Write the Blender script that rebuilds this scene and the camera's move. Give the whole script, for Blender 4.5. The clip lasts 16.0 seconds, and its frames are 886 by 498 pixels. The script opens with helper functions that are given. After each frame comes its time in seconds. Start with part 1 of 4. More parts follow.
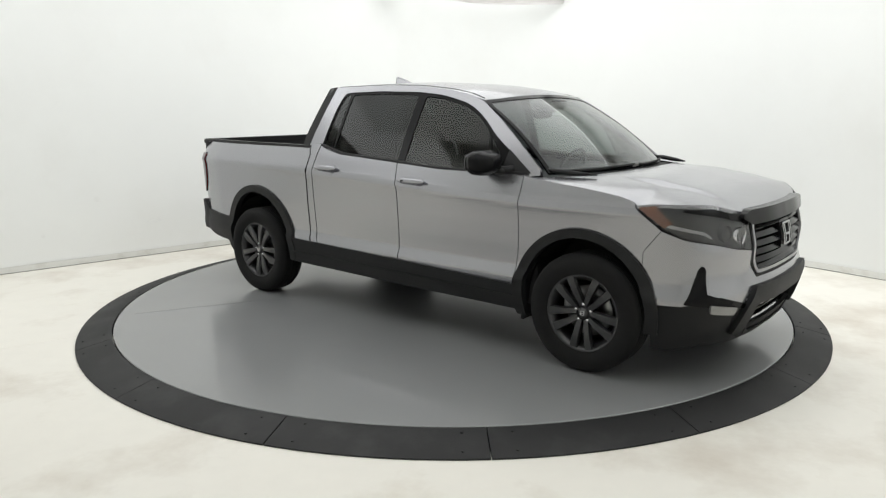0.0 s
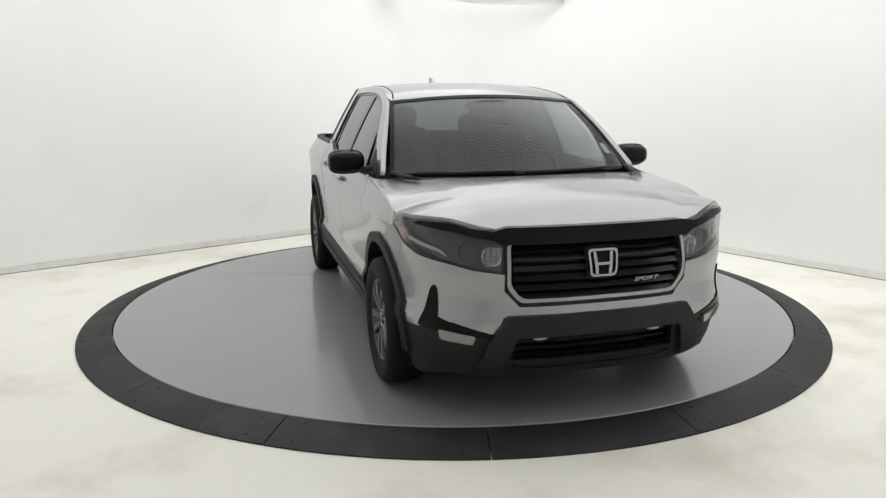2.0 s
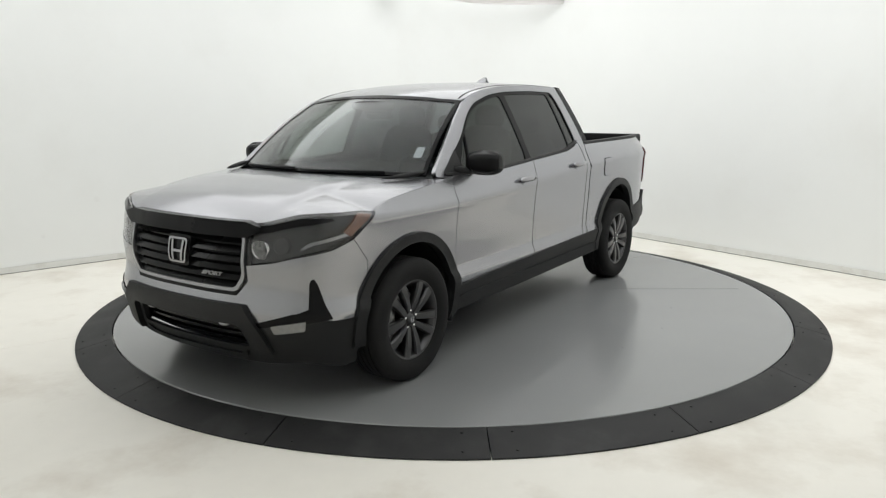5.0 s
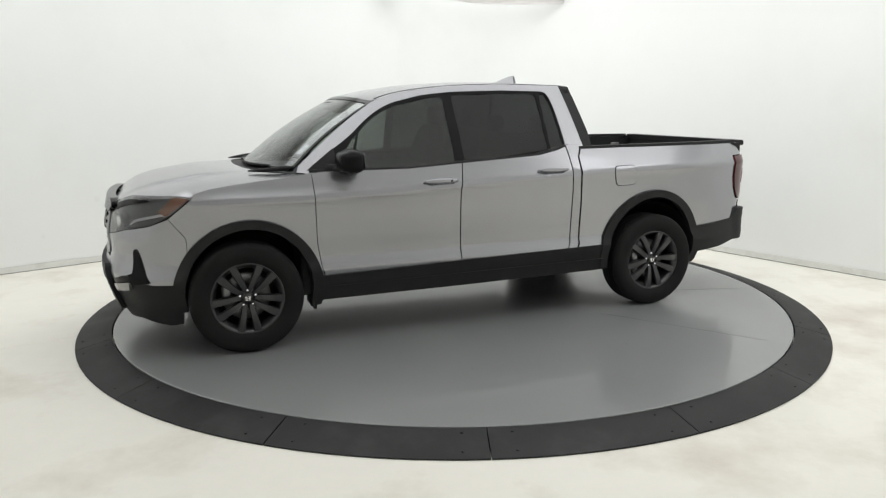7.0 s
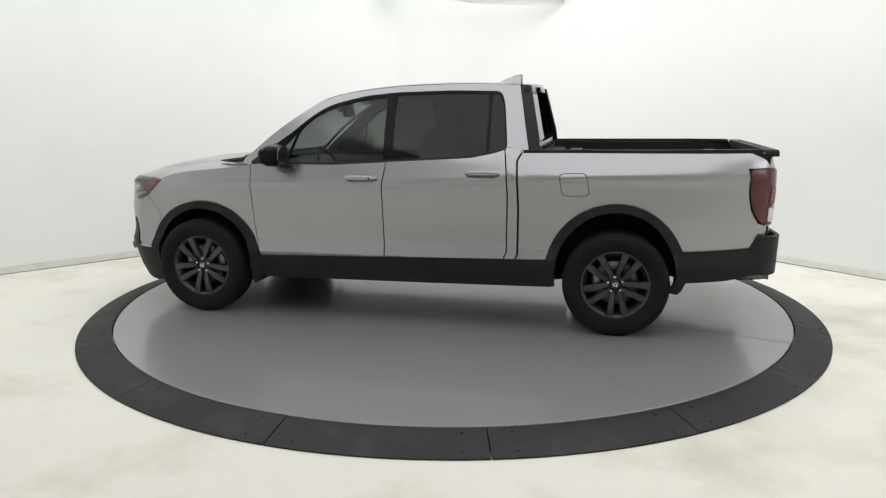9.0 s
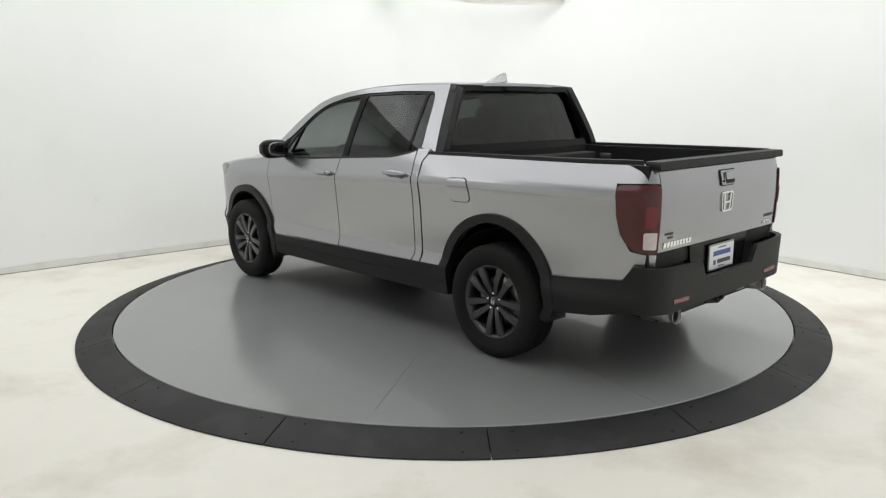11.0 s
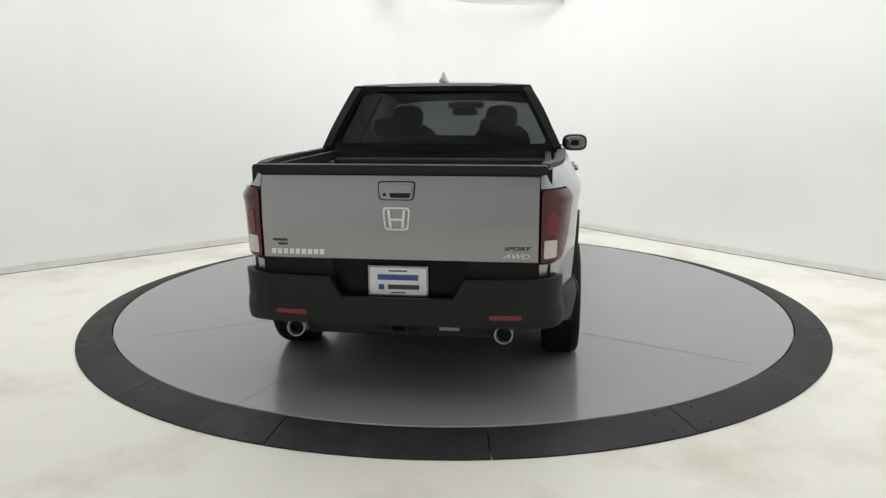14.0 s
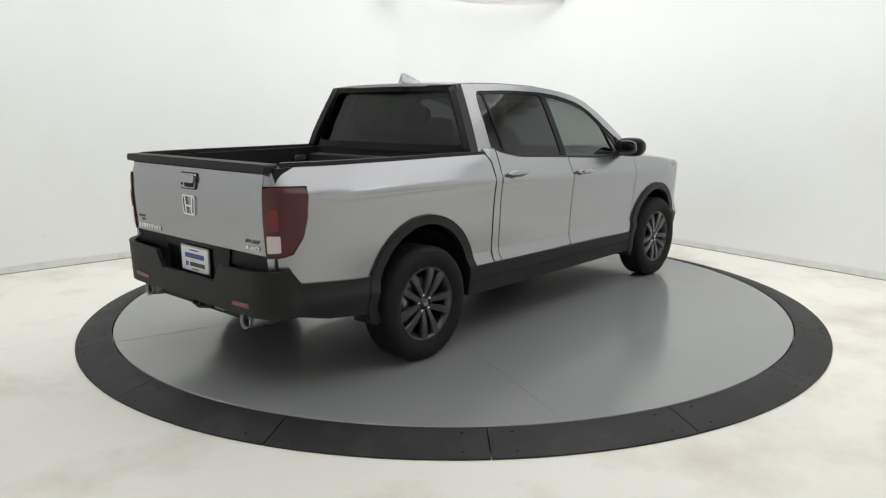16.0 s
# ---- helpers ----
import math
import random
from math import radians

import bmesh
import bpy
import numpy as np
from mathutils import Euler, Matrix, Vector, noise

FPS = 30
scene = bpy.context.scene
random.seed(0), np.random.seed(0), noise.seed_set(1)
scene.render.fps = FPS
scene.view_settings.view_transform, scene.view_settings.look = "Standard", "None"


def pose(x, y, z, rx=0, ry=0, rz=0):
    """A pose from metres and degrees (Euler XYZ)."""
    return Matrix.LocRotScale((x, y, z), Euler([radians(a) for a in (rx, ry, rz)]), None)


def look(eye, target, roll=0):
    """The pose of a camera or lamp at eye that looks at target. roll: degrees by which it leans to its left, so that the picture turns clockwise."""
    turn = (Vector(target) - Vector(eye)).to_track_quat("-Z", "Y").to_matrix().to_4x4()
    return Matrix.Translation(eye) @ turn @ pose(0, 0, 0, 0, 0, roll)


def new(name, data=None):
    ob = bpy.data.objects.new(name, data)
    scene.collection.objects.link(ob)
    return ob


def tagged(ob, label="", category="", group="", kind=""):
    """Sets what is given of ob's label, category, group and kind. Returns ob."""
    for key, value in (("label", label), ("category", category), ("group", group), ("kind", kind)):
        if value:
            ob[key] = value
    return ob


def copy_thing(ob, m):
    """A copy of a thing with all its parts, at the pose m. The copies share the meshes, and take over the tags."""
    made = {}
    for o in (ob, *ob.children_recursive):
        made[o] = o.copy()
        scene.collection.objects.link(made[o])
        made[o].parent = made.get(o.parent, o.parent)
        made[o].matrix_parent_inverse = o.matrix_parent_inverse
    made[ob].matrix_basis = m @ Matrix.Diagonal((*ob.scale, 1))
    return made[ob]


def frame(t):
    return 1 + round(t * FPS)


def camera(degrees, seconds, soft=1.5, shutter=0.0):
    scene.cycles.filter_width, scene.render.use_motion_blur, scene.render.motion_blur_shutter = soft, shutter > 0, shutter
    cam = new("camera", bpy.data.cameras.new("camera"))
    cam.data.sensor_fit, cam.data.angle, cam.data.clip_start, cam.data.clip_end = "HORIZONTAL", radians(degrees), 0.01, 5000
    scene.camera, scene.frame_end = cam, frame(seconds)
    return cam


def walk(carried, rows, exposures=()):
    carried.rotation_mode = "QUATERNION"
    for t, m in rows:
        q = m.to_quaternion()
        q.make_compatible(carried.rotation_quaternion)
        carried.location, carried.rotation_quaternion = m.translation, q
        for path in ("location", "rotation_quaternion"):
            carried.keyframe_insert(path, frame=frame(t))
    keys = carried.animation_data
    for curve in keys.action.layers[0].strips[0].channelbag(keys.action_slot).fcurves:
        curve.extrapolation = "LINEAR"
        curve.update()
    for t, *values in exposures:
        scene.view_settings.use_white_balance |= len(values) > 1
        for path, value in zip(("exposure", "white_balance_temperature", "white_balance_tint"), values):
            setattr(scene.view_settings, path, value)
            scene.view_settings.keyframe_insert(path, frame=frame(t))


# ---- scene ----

from mathutils.geometry import delaunay_2d_cdt

# ---- camera: it stands still ----
cam = camera(62.67, 16.0, soft=1.25)
EYE = (0.0, -6.136, 1.596)
YAW, TILT, ROLL = radians(-0.668), radians(-11.182), -0.274
AIM = (EYE[0] + math.sin(YAW) * math.cos(TILT), EYE[1] + math.cos(YAW) * math.cos(TILT), EYE[2] + math.sin(TILT))
walk(cam, [(0, look(EYE, AIM, ROLL)), (16, look(EYE, AIM, ROLL))], exposures=[(0, 0.27), (1, 0.25), (3, 0.17), (4.5, 0.17), (7, 0.20), (9, 0.23), (12, 0.18), (16, 0.16)])

# ---- light: a bright photo booth lit by soft unseen lamps below the ceiling ----
FLOOR_Z = -0.062
CEIL_Z = 3.75
world = bpy.data.worlds.new("world")
scene.world = world
world.use_nodes = True
world.node_tree.nodes["Background"].inputs[0].default_value = (0.9, 0.95, 1.0, 1)
world.node_tree.nodes["Background"].inputs[1].default_value = 0.05


def unseen_lamp(x, y, sx, sy, watts, turn=0.0, colour=(0.982, 0.995, 1.0)):
    data = bpy.data.lights.new("unseen_lamp", "AREA")
    data.shape, data.size, data.size_y, data.energy, data.color = "RECTANGLE", sx, sy, watts, colour
    ob = new("unseen_lamp", data)
    ob.matrix_world = pose(x, y, CEIL_Z - 0.05, 0, 0, turn)
    return ob


unseen_lamp(0.35, -0.7, 6.4, 6.4, 116, turn=39.3)
# strips out of view, added to brighten the four walls
unseen_lamp(-2.25, 1.15, 8.4, 1.7, 65, turn=39.3)
unseen_lamp(2.60, 0.40, 1.7, 9.0, 88, turn=39.3)
unseen_lamp(2.55, -4.8, 8.4, 1.1, 6, turn=39.3)
unseen_lamp(-2.8, -4.0, 1.1, 9.0, 6, turn=39.3)


# ---- materials ----
def material(name, colour, rough=0.5, metal=0.0, coat=0.0, grain=0.0, grain_scale=40.0, bump=0.0, bump_scale=200.0, spec=0.5,
             stain=None, stain_scale=1.2, rough_var=0.0, emission=None, strength=0.0):
    m = bpy.data.materials.new(name)
    m.use_nodes = True
    nt = m.node_tree
    b = nt.nodes["Principled BSDF"]
    b.inputs["Base Color"].default_value = (*colour, 1)
    b.inputs["Roughness"].default_value = rough
    b.inputs["Metallic"].default_value = metal
    b.inputs["Coat Weight"].default_value = coat
    b.inputs["Coat Roughness"].default_value = 0.04
    b.inputs["Specular IOR Level"].default_value = spec
    if emission:
        b.inputs["Emission Color"].default_value = (*emission, 1)
        b.inputs["Emission Strength"].default_value = strength
    co = nt.nodes.new("ShaderNodeTexCoord")
    last = None
    if grain or stain:
        n1 = nt.nodes.new("ShaderNodeTexNoise")
        n1.inputs["Scale"].default_value, n1.inputs["Detail"].default_value = grain_scale, 5
        nt.links.new(co.outputs["Object"], n1.inputs["Vector"])
        r1 = nt.nodes.new("ShaderNodeMapRange")
        r1.inputs[3].default_value, r1.inputs[4].default_value = 1 - grain, 1 + grain
        nt.links.new(n1.outputs["Fac"], r1.inputs[0])
        mul = nt.nodes.new("ShaderNodeMix")
        mul.data_type, mul.blend_type = "RGBA", "MULTIPLY"
        mul.inputs["Factor"].default_value = 1
        mul.inputs["A"].default_value = (*colour, 1)
        nt.links.new(r1.outputs[0], mul.inputs["B"])
        last = mul.outputs["Result"]
        if stain:
            n2 = nt.nodes.new("ShaderNodeTexNoise")
            n2.inputs["Scale"].default_value, n2.inputs["Detail"].default_value = stain_scale, 6
            n2.inputs["Roughness"].default_value = 0.62
            nt.links.new(co.outputs["Object"], n2.inputs["Vector"])
            r2 = nt.nodes.new("ShaderNodeMapRange")
            r2.inputs[1].default_value, r2.inputs[2].default_value = 0.5, 0.72
            nt.links.new(n2.outputs["Fac"], r2.inputs[0])
            mx = nt.nodes.new("ShaderNodeMix")
            mx.data_type = "RGBA"
            nt.links.new(r2.outputs[0], mx.inputs["Factor"])
            nt.links.new(last, mx.inputs["A"])
            mx.inputs["B"].default_value = (*stain, 1)
            last = mx.outputs["Result"]
        nt.links.new(last, b.inputs["Base Color"])
    if rough_var:
        n3 = nt.nodes.new("ShaderNodeTexNoise")
        n3.inputs["Scale"].default_value, n3.inputs["Detail"].default_value = 2.2, 6
        nt.links.new(co.outputs["Object"], n3.inputs["Vector"])
        r3 = nt.nodes.new("ShaderNodeMapRange")
        r3.inputs[3].default_value, r3.inputs[4].default_value = max(0, rough - rough_var), rough + rough_var
        nt.links.new(n3.outputs["Fac"], r3.inputs[0])
        nt.links.new(r3.outputs[0], b.inputs["Roughness"])
    if bump:
        n4 = nt.nodes.new("ShaderNodeTexNoise")
        n4.inputs["Scale"].default_value, n4.inputs["Detail"].default_value = bump_scale, 4
        nt.links.new(co.outputs["Object"], n4.inputs["Vector"])
        bp = nt.nodes.new("ShaderNodeBump")
        bp.inputs["Strength"].default_value, bp.inputs["Distance"].default_value = bump, 0.002
        nt.links.new(n4.outputs["Fac"], bp.inputs["Height"])
        nt.links.new(bp.outputs["Normal"], b.inputs["Normal"])
    return m


def glass(name, tint, rough=0.0):
    m = bpy.data.materials.new(name)
    m.use_nodes = True
    nt = m.node_tree
    nt.nodes.remove(nt.nodes["Principled BSDF"])
    out = nt.nodes["Material Output"]
    tr = nt.nodes.new("ShaderNodeBsdfTransparent")
    tr.inputs[0].default_value = (*tint, 1)
    gl = nt.nodes.new("ShaderNodeBsdfGlossy")
    gl.inputs["Roughness"].default_value = rough
    lw = nt.nodes.new("ShaderNodeLayerWeight")
    lw.inputs[0].default_value = 0.5
    pw = nt.nodes.new("ShaderNodeMath")
    pw.operation = "POWER"
    pw.inputs[1].default_value = 4.2
    nt.links.new(lw.outputs["Facing"], pw.inputs[0])
    fr = nt.nodes.new("ShaderNodeMapRange")
    fr.inputs[3].default_value, fr.inputs[4].default_value = 0.034, 0.95
    nt.links.new(pw.outputs[0], fr.inputs[0])
    mx = nt.nodes.new("ShaderNodeMixShader")
    nt.links.new(fr.outputs[0], mx.inputs[0])
    nt.links.new(tr.outputs[0], mx.inputs[1])
    nt.links.new(gl.outputs[0], mx.inputs[2])
    nt.links.new(mx.outputs[0], out.inputs["Surface"])
    return m


WALL = material("wall_paint", (0.84, 0.85, 0.835), 0.6, grain=0.015, grain_scale=3, stain=(0.81, 0.815, 0.795), stain_scale=0.6, bump=0.15, bump_scale=60)
SMEAR = material("wall_scuff", (0.815, 0.822, 0.807), 0.6, grain=0.06, grain_scale=25)
FLOOR = material("painted_concrete", (0.80, 0.775, 0.71), 0.5, grain=0.03, grain_scale=9, stain=(0.60, 0.55, 0.475), stain_scale=0.9, bump=0.2, bump_scale=50, rough_var=0.15)
CEILM = material("ceiling_paint", (0.82, 0.82, 0.8), 0.8, grain=0.01)
FABRIC = material("pale_shape_fabric", (0.90, 0.875, 0.87), 0.9, grain=0.02, bump=0.2, bump_scale=400)
TRIM = material("baseboard_paint", (0.72, 0.72, 0.69), 0.5, grain=0.03, grain_scale=20, stain=(0.60, 0.59, 0.55), stain_scale=6)
RUBBER = material("ramp_rubber", (0.015, 0.015, 0.0153), 0.6, spec=0.3, grain=0.12, grain_scale=14, stain=(0.032, 0.032, 0.032), stain_scale=3, bump=0.3, bump_scale=120, rough_var=0.1)
DISC = material("disc_paint", (0.225, 0.23, 0.23), 0.24, grain=0.03, grain_scale=2.5, rough_var=0.06, coat=0.3)
# dark grey for scuffs, disc joints and the painted shadow under the baseboard
SCUFF_SHADE = material("scuff_and_shade", (0.10, 0.10, 0.10), 0.6, grain=0.2)
PAINT = material("silver_paint", (0.358, 0.358, 0.379), 0.25, metal=0.92, coat=0.35, grain=0.03, grain_scale=900)
PLASTIC = material("black_plastic", (0.013, 0.0133, 0.0138), 0.55, spec=0.28, grain=0.1, grain_scale=60, bump=0.35, bump_scale=700)
GLOSSB = material("gloss_black", (0.007, 0.007, 0.0075), 0.16, spec=0.12, grain=0.05)
LAMPIN = material("lamp_inner", (0.03, 0.03, 0.032), 0.3, metal=0.0, grain=0.1, grain_scale=40)
MIRRORG = material("mirror_glass", (0.22, 0.22, 0.23), 0.05, metal=1.0, grain=0.02)
BADGE = material("badge_chrome", (0.40, 0.40, 0.41), 0.2, metal=1.0, grain=0.02)
DARK = material("underbody_black", (0.012, 0.012, 0.012), 0.8, grain=0.2, grain_scale=15)
TYRE = material("tyre_rubber", (0.008, 0.008, 0.008), 0.8, spec=0.25, grain=0.15, grain_scale=30, bump=0.3, bump_scale=200)
ALLOY = material("grey_alloy", (0.058, 0.058, 0.060), 0.34, metal=0.8, coat=0.3, grain=0.05, grain_scale=80)
STEEL = material("brake_steel", (0.25, 0.25, 0.25), 0.4, metal=0.9, grain=0.15, grain_scale=50)
CHROME = material("chrome", (0.80, 0.80, 0.81), 0.08, metal=1.0, grain=0.02)
SATIN = material("satin_silver_trim", (0.36, 0.36, 0.372), 0.28, metal=0.9, grain=0.02)
SEAT = material("seat_cloth", (0.02, 0.02, 0.021), 0.85, grain=0.2, grain_scale=150, bump=0.3, bump_scale=500)
CABIN = material("cabin_trim", (0.05, 0.05, 0.052), 0.7, grain=0.1, grain_scale=50)
HEADLINER = material("headliner", (0.24, 0.24, 0.235), 0.9, grain=0.05)
LINER = material("bed_liner", (0.011, 0.011, 0.0115), 0.7, spec=0.25, grain=0.15, grain_scale=60, bump=0.5, bump_scale=300)
REDL = material("red_lens", (0.065, 0.003, 0.005), 0.15, coat=0.3, grain=0.15, grain_scale=25)
REDB = material("red_bright_lens", (0.15, 0.006, 0.009), 0.18, coat=0.2, grain=0.1, grain_scale=40)
FOGL = material("fog_lens", (0.24, 0.24, 0.235), 0.12, coat=0.8, metal=0.3, grain=0.2, grain_scale=60)
CLEARL = material("clear_lens", (0.62, 0.55, 0.54), 0.15, coat=0.8, grain=0.15, grain_scale=60)
AMBER = material("amber_lens", (0.15, 0.05, 0.02), 0.15, coat=0.6, grain=0.1)
WHITE = material("white_plate", (0.75, 0.76, 0.80), 0.4, grain=0.02)
INK = material("blue_ink", (0.05, 0.09, 0.28), 0.5, grain=0.02)
INKD = material("dark_ink", (0.05, 0.05, 0.055), 0.5, grain=0.02)
WGLASS = glass("windscreen_glass", (0.80, 0.825, 0.825))
SGLASS = glass("door_glass", (0.52, 0.545, 0.53))
TGLASS = glass("tinted_glass", (0.22, 0.235, 0.233))
RGLASS = glass("rear_glass", (0.36, 0.38, 0.38))
LENS = glass("lamp_lens", (0.95, 0.95, 0.955))


# ---- mesh helpers ----
BODY_FROM = (-2.52, -2.43, -2.22, -1.95, -1.35, -0.97, -0.66, 0.28, 1.36, 1.838, 2.17, 2.59, 2.70, 2.80)
BODY_TO = (-2.482, -2.394, -2.210, -1.955, -1.366, -0.97, -0.667, 0.286, 1.357, 1.810, 2.135, 2.566, 2.668, 2.768)
PROPORTION = [False]


def body_x(x):
    """The truck's length stations: where the drawn station x lies along the body."""
    if x <= BODY_FROM[0]:
        return x + BODY_TO[0] - BODY_FROM[0]
    if x >= BODY_FROM[-1]:
        return x + BODY_TO[-1] - BODY_FROM[-1]
    return float(np.mean(np.interp([x - 0.08, x - 0.04, x, x + 0.04, x + 0.08], BODY_FROM, BODY_TO)))


def finish(name, bm, mat, parent=None, label="", smooth=True, recalc=True):
    if recalc and not bm.faces.layers.int.get("turned"):
        bmesh.ops.recalc_face_normals(bm, faces=bm.faces)
    if PROPORTION[0]:
        for v in bm.verts:
            v.co.x = body_x(v.co.x)
    me = bpy.data.meshes.new(name)
    for f in bm.faces:
        f.smooth = smooth
    bm.to_mesh(me)
    bm.free()
    me.materials.append(mat)
    ob = new(name, me)
    if parent:
        ob.parent = parent
    if label:
        tagged(ob, label)
    return ob


def part(name, bm, mat, parent, label="", smooth=True):
    return finish(name, bm, mat, parent, label, smooth)


def sharpen(bm, degrees=32):
    bm.normal_update()
    for e in bm.edges:
        if len(e.link_faces) == 2 and e.calc_face_angle(0) > radians(degrees):
            e.smooth = False


def box(x0, x1, y0, y1, z0, z1, bevel=0.0, segments=2):
    bm = bmesh.new()
    bmesh.ops.create_cube(bm, size=1, matrix=Matrix.LocRotScale(((x0 + x1) / 2, (y0 + y1) / 2, (z0 + z1) / 2), None, (x1 - x0, y1 - y0, z1 - z0)))
    if bevel:
        bmesh.ops.bevel(bm, geom=bm.edges[:], offset=bevel, segments=segments, profile=0.6, affect="EDGES")
    return bm


def spun(profile, axis="y", steps=48, ends=False):
    """A ring from (radius, along) pairs round an axis, closed when the profile is a loop."""
    bm = bmesh.new()
    rows = []
    for i in range(steps):
        a = 2 * math.pi * i / steps
        c, s = math.cos(a), math.sin(a)
        row = []
        for r, h in profile:
            p = {"y": (r * c, h, r * s), "z": (r * c, r * s, h), "x": (h, r * c, r * s)}[axis]
            row.append(bm.verts.new(p))
        rows.append(row)
    n = len(profile)
    for i in range(steps):
        a, b = rows[i], rows[(i + 1) % steps]
        for j in range(n if ends else n - 1):
            k = (j + 1) % n
            bm.faces.new((a[j], b[j], b[k], a[k]))
    return bm


def tube(points, radius, sides=8, caps=True):
    bm = bmesh.new()
    pts = [Vector(p) for p in points]
    rings = []
    for i, p in enumerate(pts):
        d = (pts[min(i + 1, len(pts) - 1)] - pts[max(i - 1, 0)]).normalized()
        u = d.orthogonal().normalized()
        w = d.cross(u)
        if rings:
            ref = (rings[-1][0].co - pts[i - 1])
            ref = (ref - d * ref.dot(d)).normalized()
            u, w = ref, d.cross(ref)
        r = radius[i] if isinstance(radius, (list, tuple)) else radius
        rings.append([bm.verts.new(p + r * (math.cos(2 * math.pi * k / sides) * u + math.sin(2 * math.pi * k / sides) * w)) for k in range(sides)])
    for a, b in zip(rings, rings[1:]):
        for k in range(sides):
            bm.faces.new((a[k], a[(k + 1) % sides], b[(k + 1) % sides], b[k]))
    if caps:
        bm.faces.new(rings[0][::-1])
        bm.faces.new(rings[-1])
    return bm


def rounded(cx, cy, cz, sx, sy, sz, power=4.0, n=18):
    """A soft box: a superellipsoid with half sizes sx, sy, sz."""
    bm = bmesh.new()
    bmesh.ops.create_uvsphere(bm, u_segments=2 * n, v_segments=n, radius=1)
    for v in bm.verts:
        p = v.co
        k = (abs(p.x) ** power + abs(p.y) ** power + abs(p.z) ** power) ** (-1 / power)
        v.co = (cx + p.x * k * sx, cy + p.y * k * sy, cz + p.z * k * sz)
    return bm


def join(*parts):
    out = bmesh.new()
    for b in parts:
        me = bpy.data.meshes.new("join")
        b.to_mesh(me)
        b.free()
        out.from_mesh(me)
        bpy.data.meshes.remove(me)
    return out


def spaced(poly, step, closed=True):
    out = []
    n = len(poly)
    for i in range(n if closed else n - 1):
        a, b = np.array(poly[i], float), np.array(poly[(i + 1) % n], float)
        k = max(1, int(math.ceil(np.linalg.norm(b - a) / step)))
        out += [tuple(a + (b - a) * j / k) for j in range(k)]
    return out


def inside(p, poly):
    c = False
    n = len(poly)
    for i in range(n):
        (x1, y1), (x2, y2) = poly[i], poly[(i + 1) % n]
        if (y1 > p[1]) != (y2 > p[1]) and p[0] < (x2 - x1) * (p[1] - y1) / (y2 - y1) + x1:
            c = not c
    return c


def soften(poly, radius, steps=4):
    """The polygon with its corners rounded."""
    out = []
    n = len(poly)
    for i in range(n):
        p0, p1, p2 = Vector(poly[i - 1]), Vector(poly[i]), Vector(poly[(i + 1) % n])
        r = min(radius, (p0 - p1).length * 0.45, (p2 - p1).length * 0.45)
        a, b = p1 + (p0 - p1).normalized() * r, p1 + (p2 - p1).normalized() * r
        for k in range(steps + 1):
            t = k / steps
            out.append(tuple((1 - t) ** 2 * a + 2 * t * (1 - t) * p1 + t * t * b))
    return out


def sheet(outline, place, holes=(), step=0.05, thick=0.02, side=1):
    """A curved plate: the outline (and holes) in two coordinates, carried to space by place(u, v, depth)."""
    loops = [spaced(outline, step)] + [spaced(h, step) for h in holes]
    pts, edges = [], []
    for lp in loops:
        k = len(pts)
        pts += lp
        edges += [(k + i, k + (i + 1) % len(lp)) for i in range(len(lp))]
    arr = np.array(pts)
    lo, hi = arr.min(0), arr.max(0)
    j = 0
    y = lo[1] + step * 0.5
    while y < hi[1]:
        x = lo[0] + step * (0.5 if j % 2 else 0.0)
        while x < hi[0]:
            if inside((x, y), loops[0]) and not any(inside((x, y), h) for h in loops[1:]):
                if np.min(np.sum((arr - (x, y)) ** 2, 1)) > (0.45 * step) ** 2:
                    pts.append((x, y))
            x += step
        y += step * 0.87
        j += 1
    vs, _, faces, *_ = delaunay_2d_cdt([Vector(p) for p in pts], edges, [], 0, 1e-6)
    mids = [(sum(vs[i].x for i in f) / len(f), sum(vs[i].y for i in f) / len(f)) for f in faces]
    faces = [f for f, p in zip(faces, mids) if inside(p, loops[0]) and not any(inside(p, h) for h in loops[1:])]
    def area(f):
        p, q, r = (vs[i] for i in f[:3])
        return abs((q.x - p.x) * (r.y - p.y) - (q.y - p.y) * (r.x - p.x)) / 2
    faces = [f for f in faces if area(f) > 0.004 * step * step]
    bm = bmesh.new()
    used = sorted({i for f in faces for i in f})
    front, back = {}, {}
    for i in used:
        p = Vector(place(vs[i].x, vs[i].y, 0.0))
        q = Vector(place(vs[i].x, vs[i].y, thick))
        p.y *= side
        q.y *= side
        front[i], back[i] = bm.verts.new(p), bm.verts.new(q)
    bm.faces.layers.int.new("turned")
    lean = 0.0
    for f in faces:
        p, q, r = (front[i].co for i in f[:3])
        lean += (q - p).cross(r - p).dot(p - back[f[0]].co)
    if lean < 0:
        faces = [tuple(reversed(f)) for f in faces]
    around = set()
    for f in faces:
        bm.faces.new([front[i] for i in f])
        bm.faces.new([back[i] for i in reversed(f)])
        around.update(zip(f, (*f[1:], f[0])))
    for a, b in around:
        if (b, a) not in around:
            bm.faces.new((front[b], front[a], back[a], back[b]))
            for e in front[a].link_edges:
                if e.other_vert(front[a]) == front[b]:
                    e.smooth = False
            for e in back[a].link_edges:
                if e.other_vert(back[a]) == back[b]:
                    e.smooth = False
    return bm


# ---- the booth ----
CORNER, WL, WR = Vector((0.510, 5.397, 0)), Vector((-0.753, -0.658, 0)), Vector((0.608, -0.794, 0))
NL, NR = Vector((0.658, -0.753, 0)), Vector((-0.794, -0.608, 0))


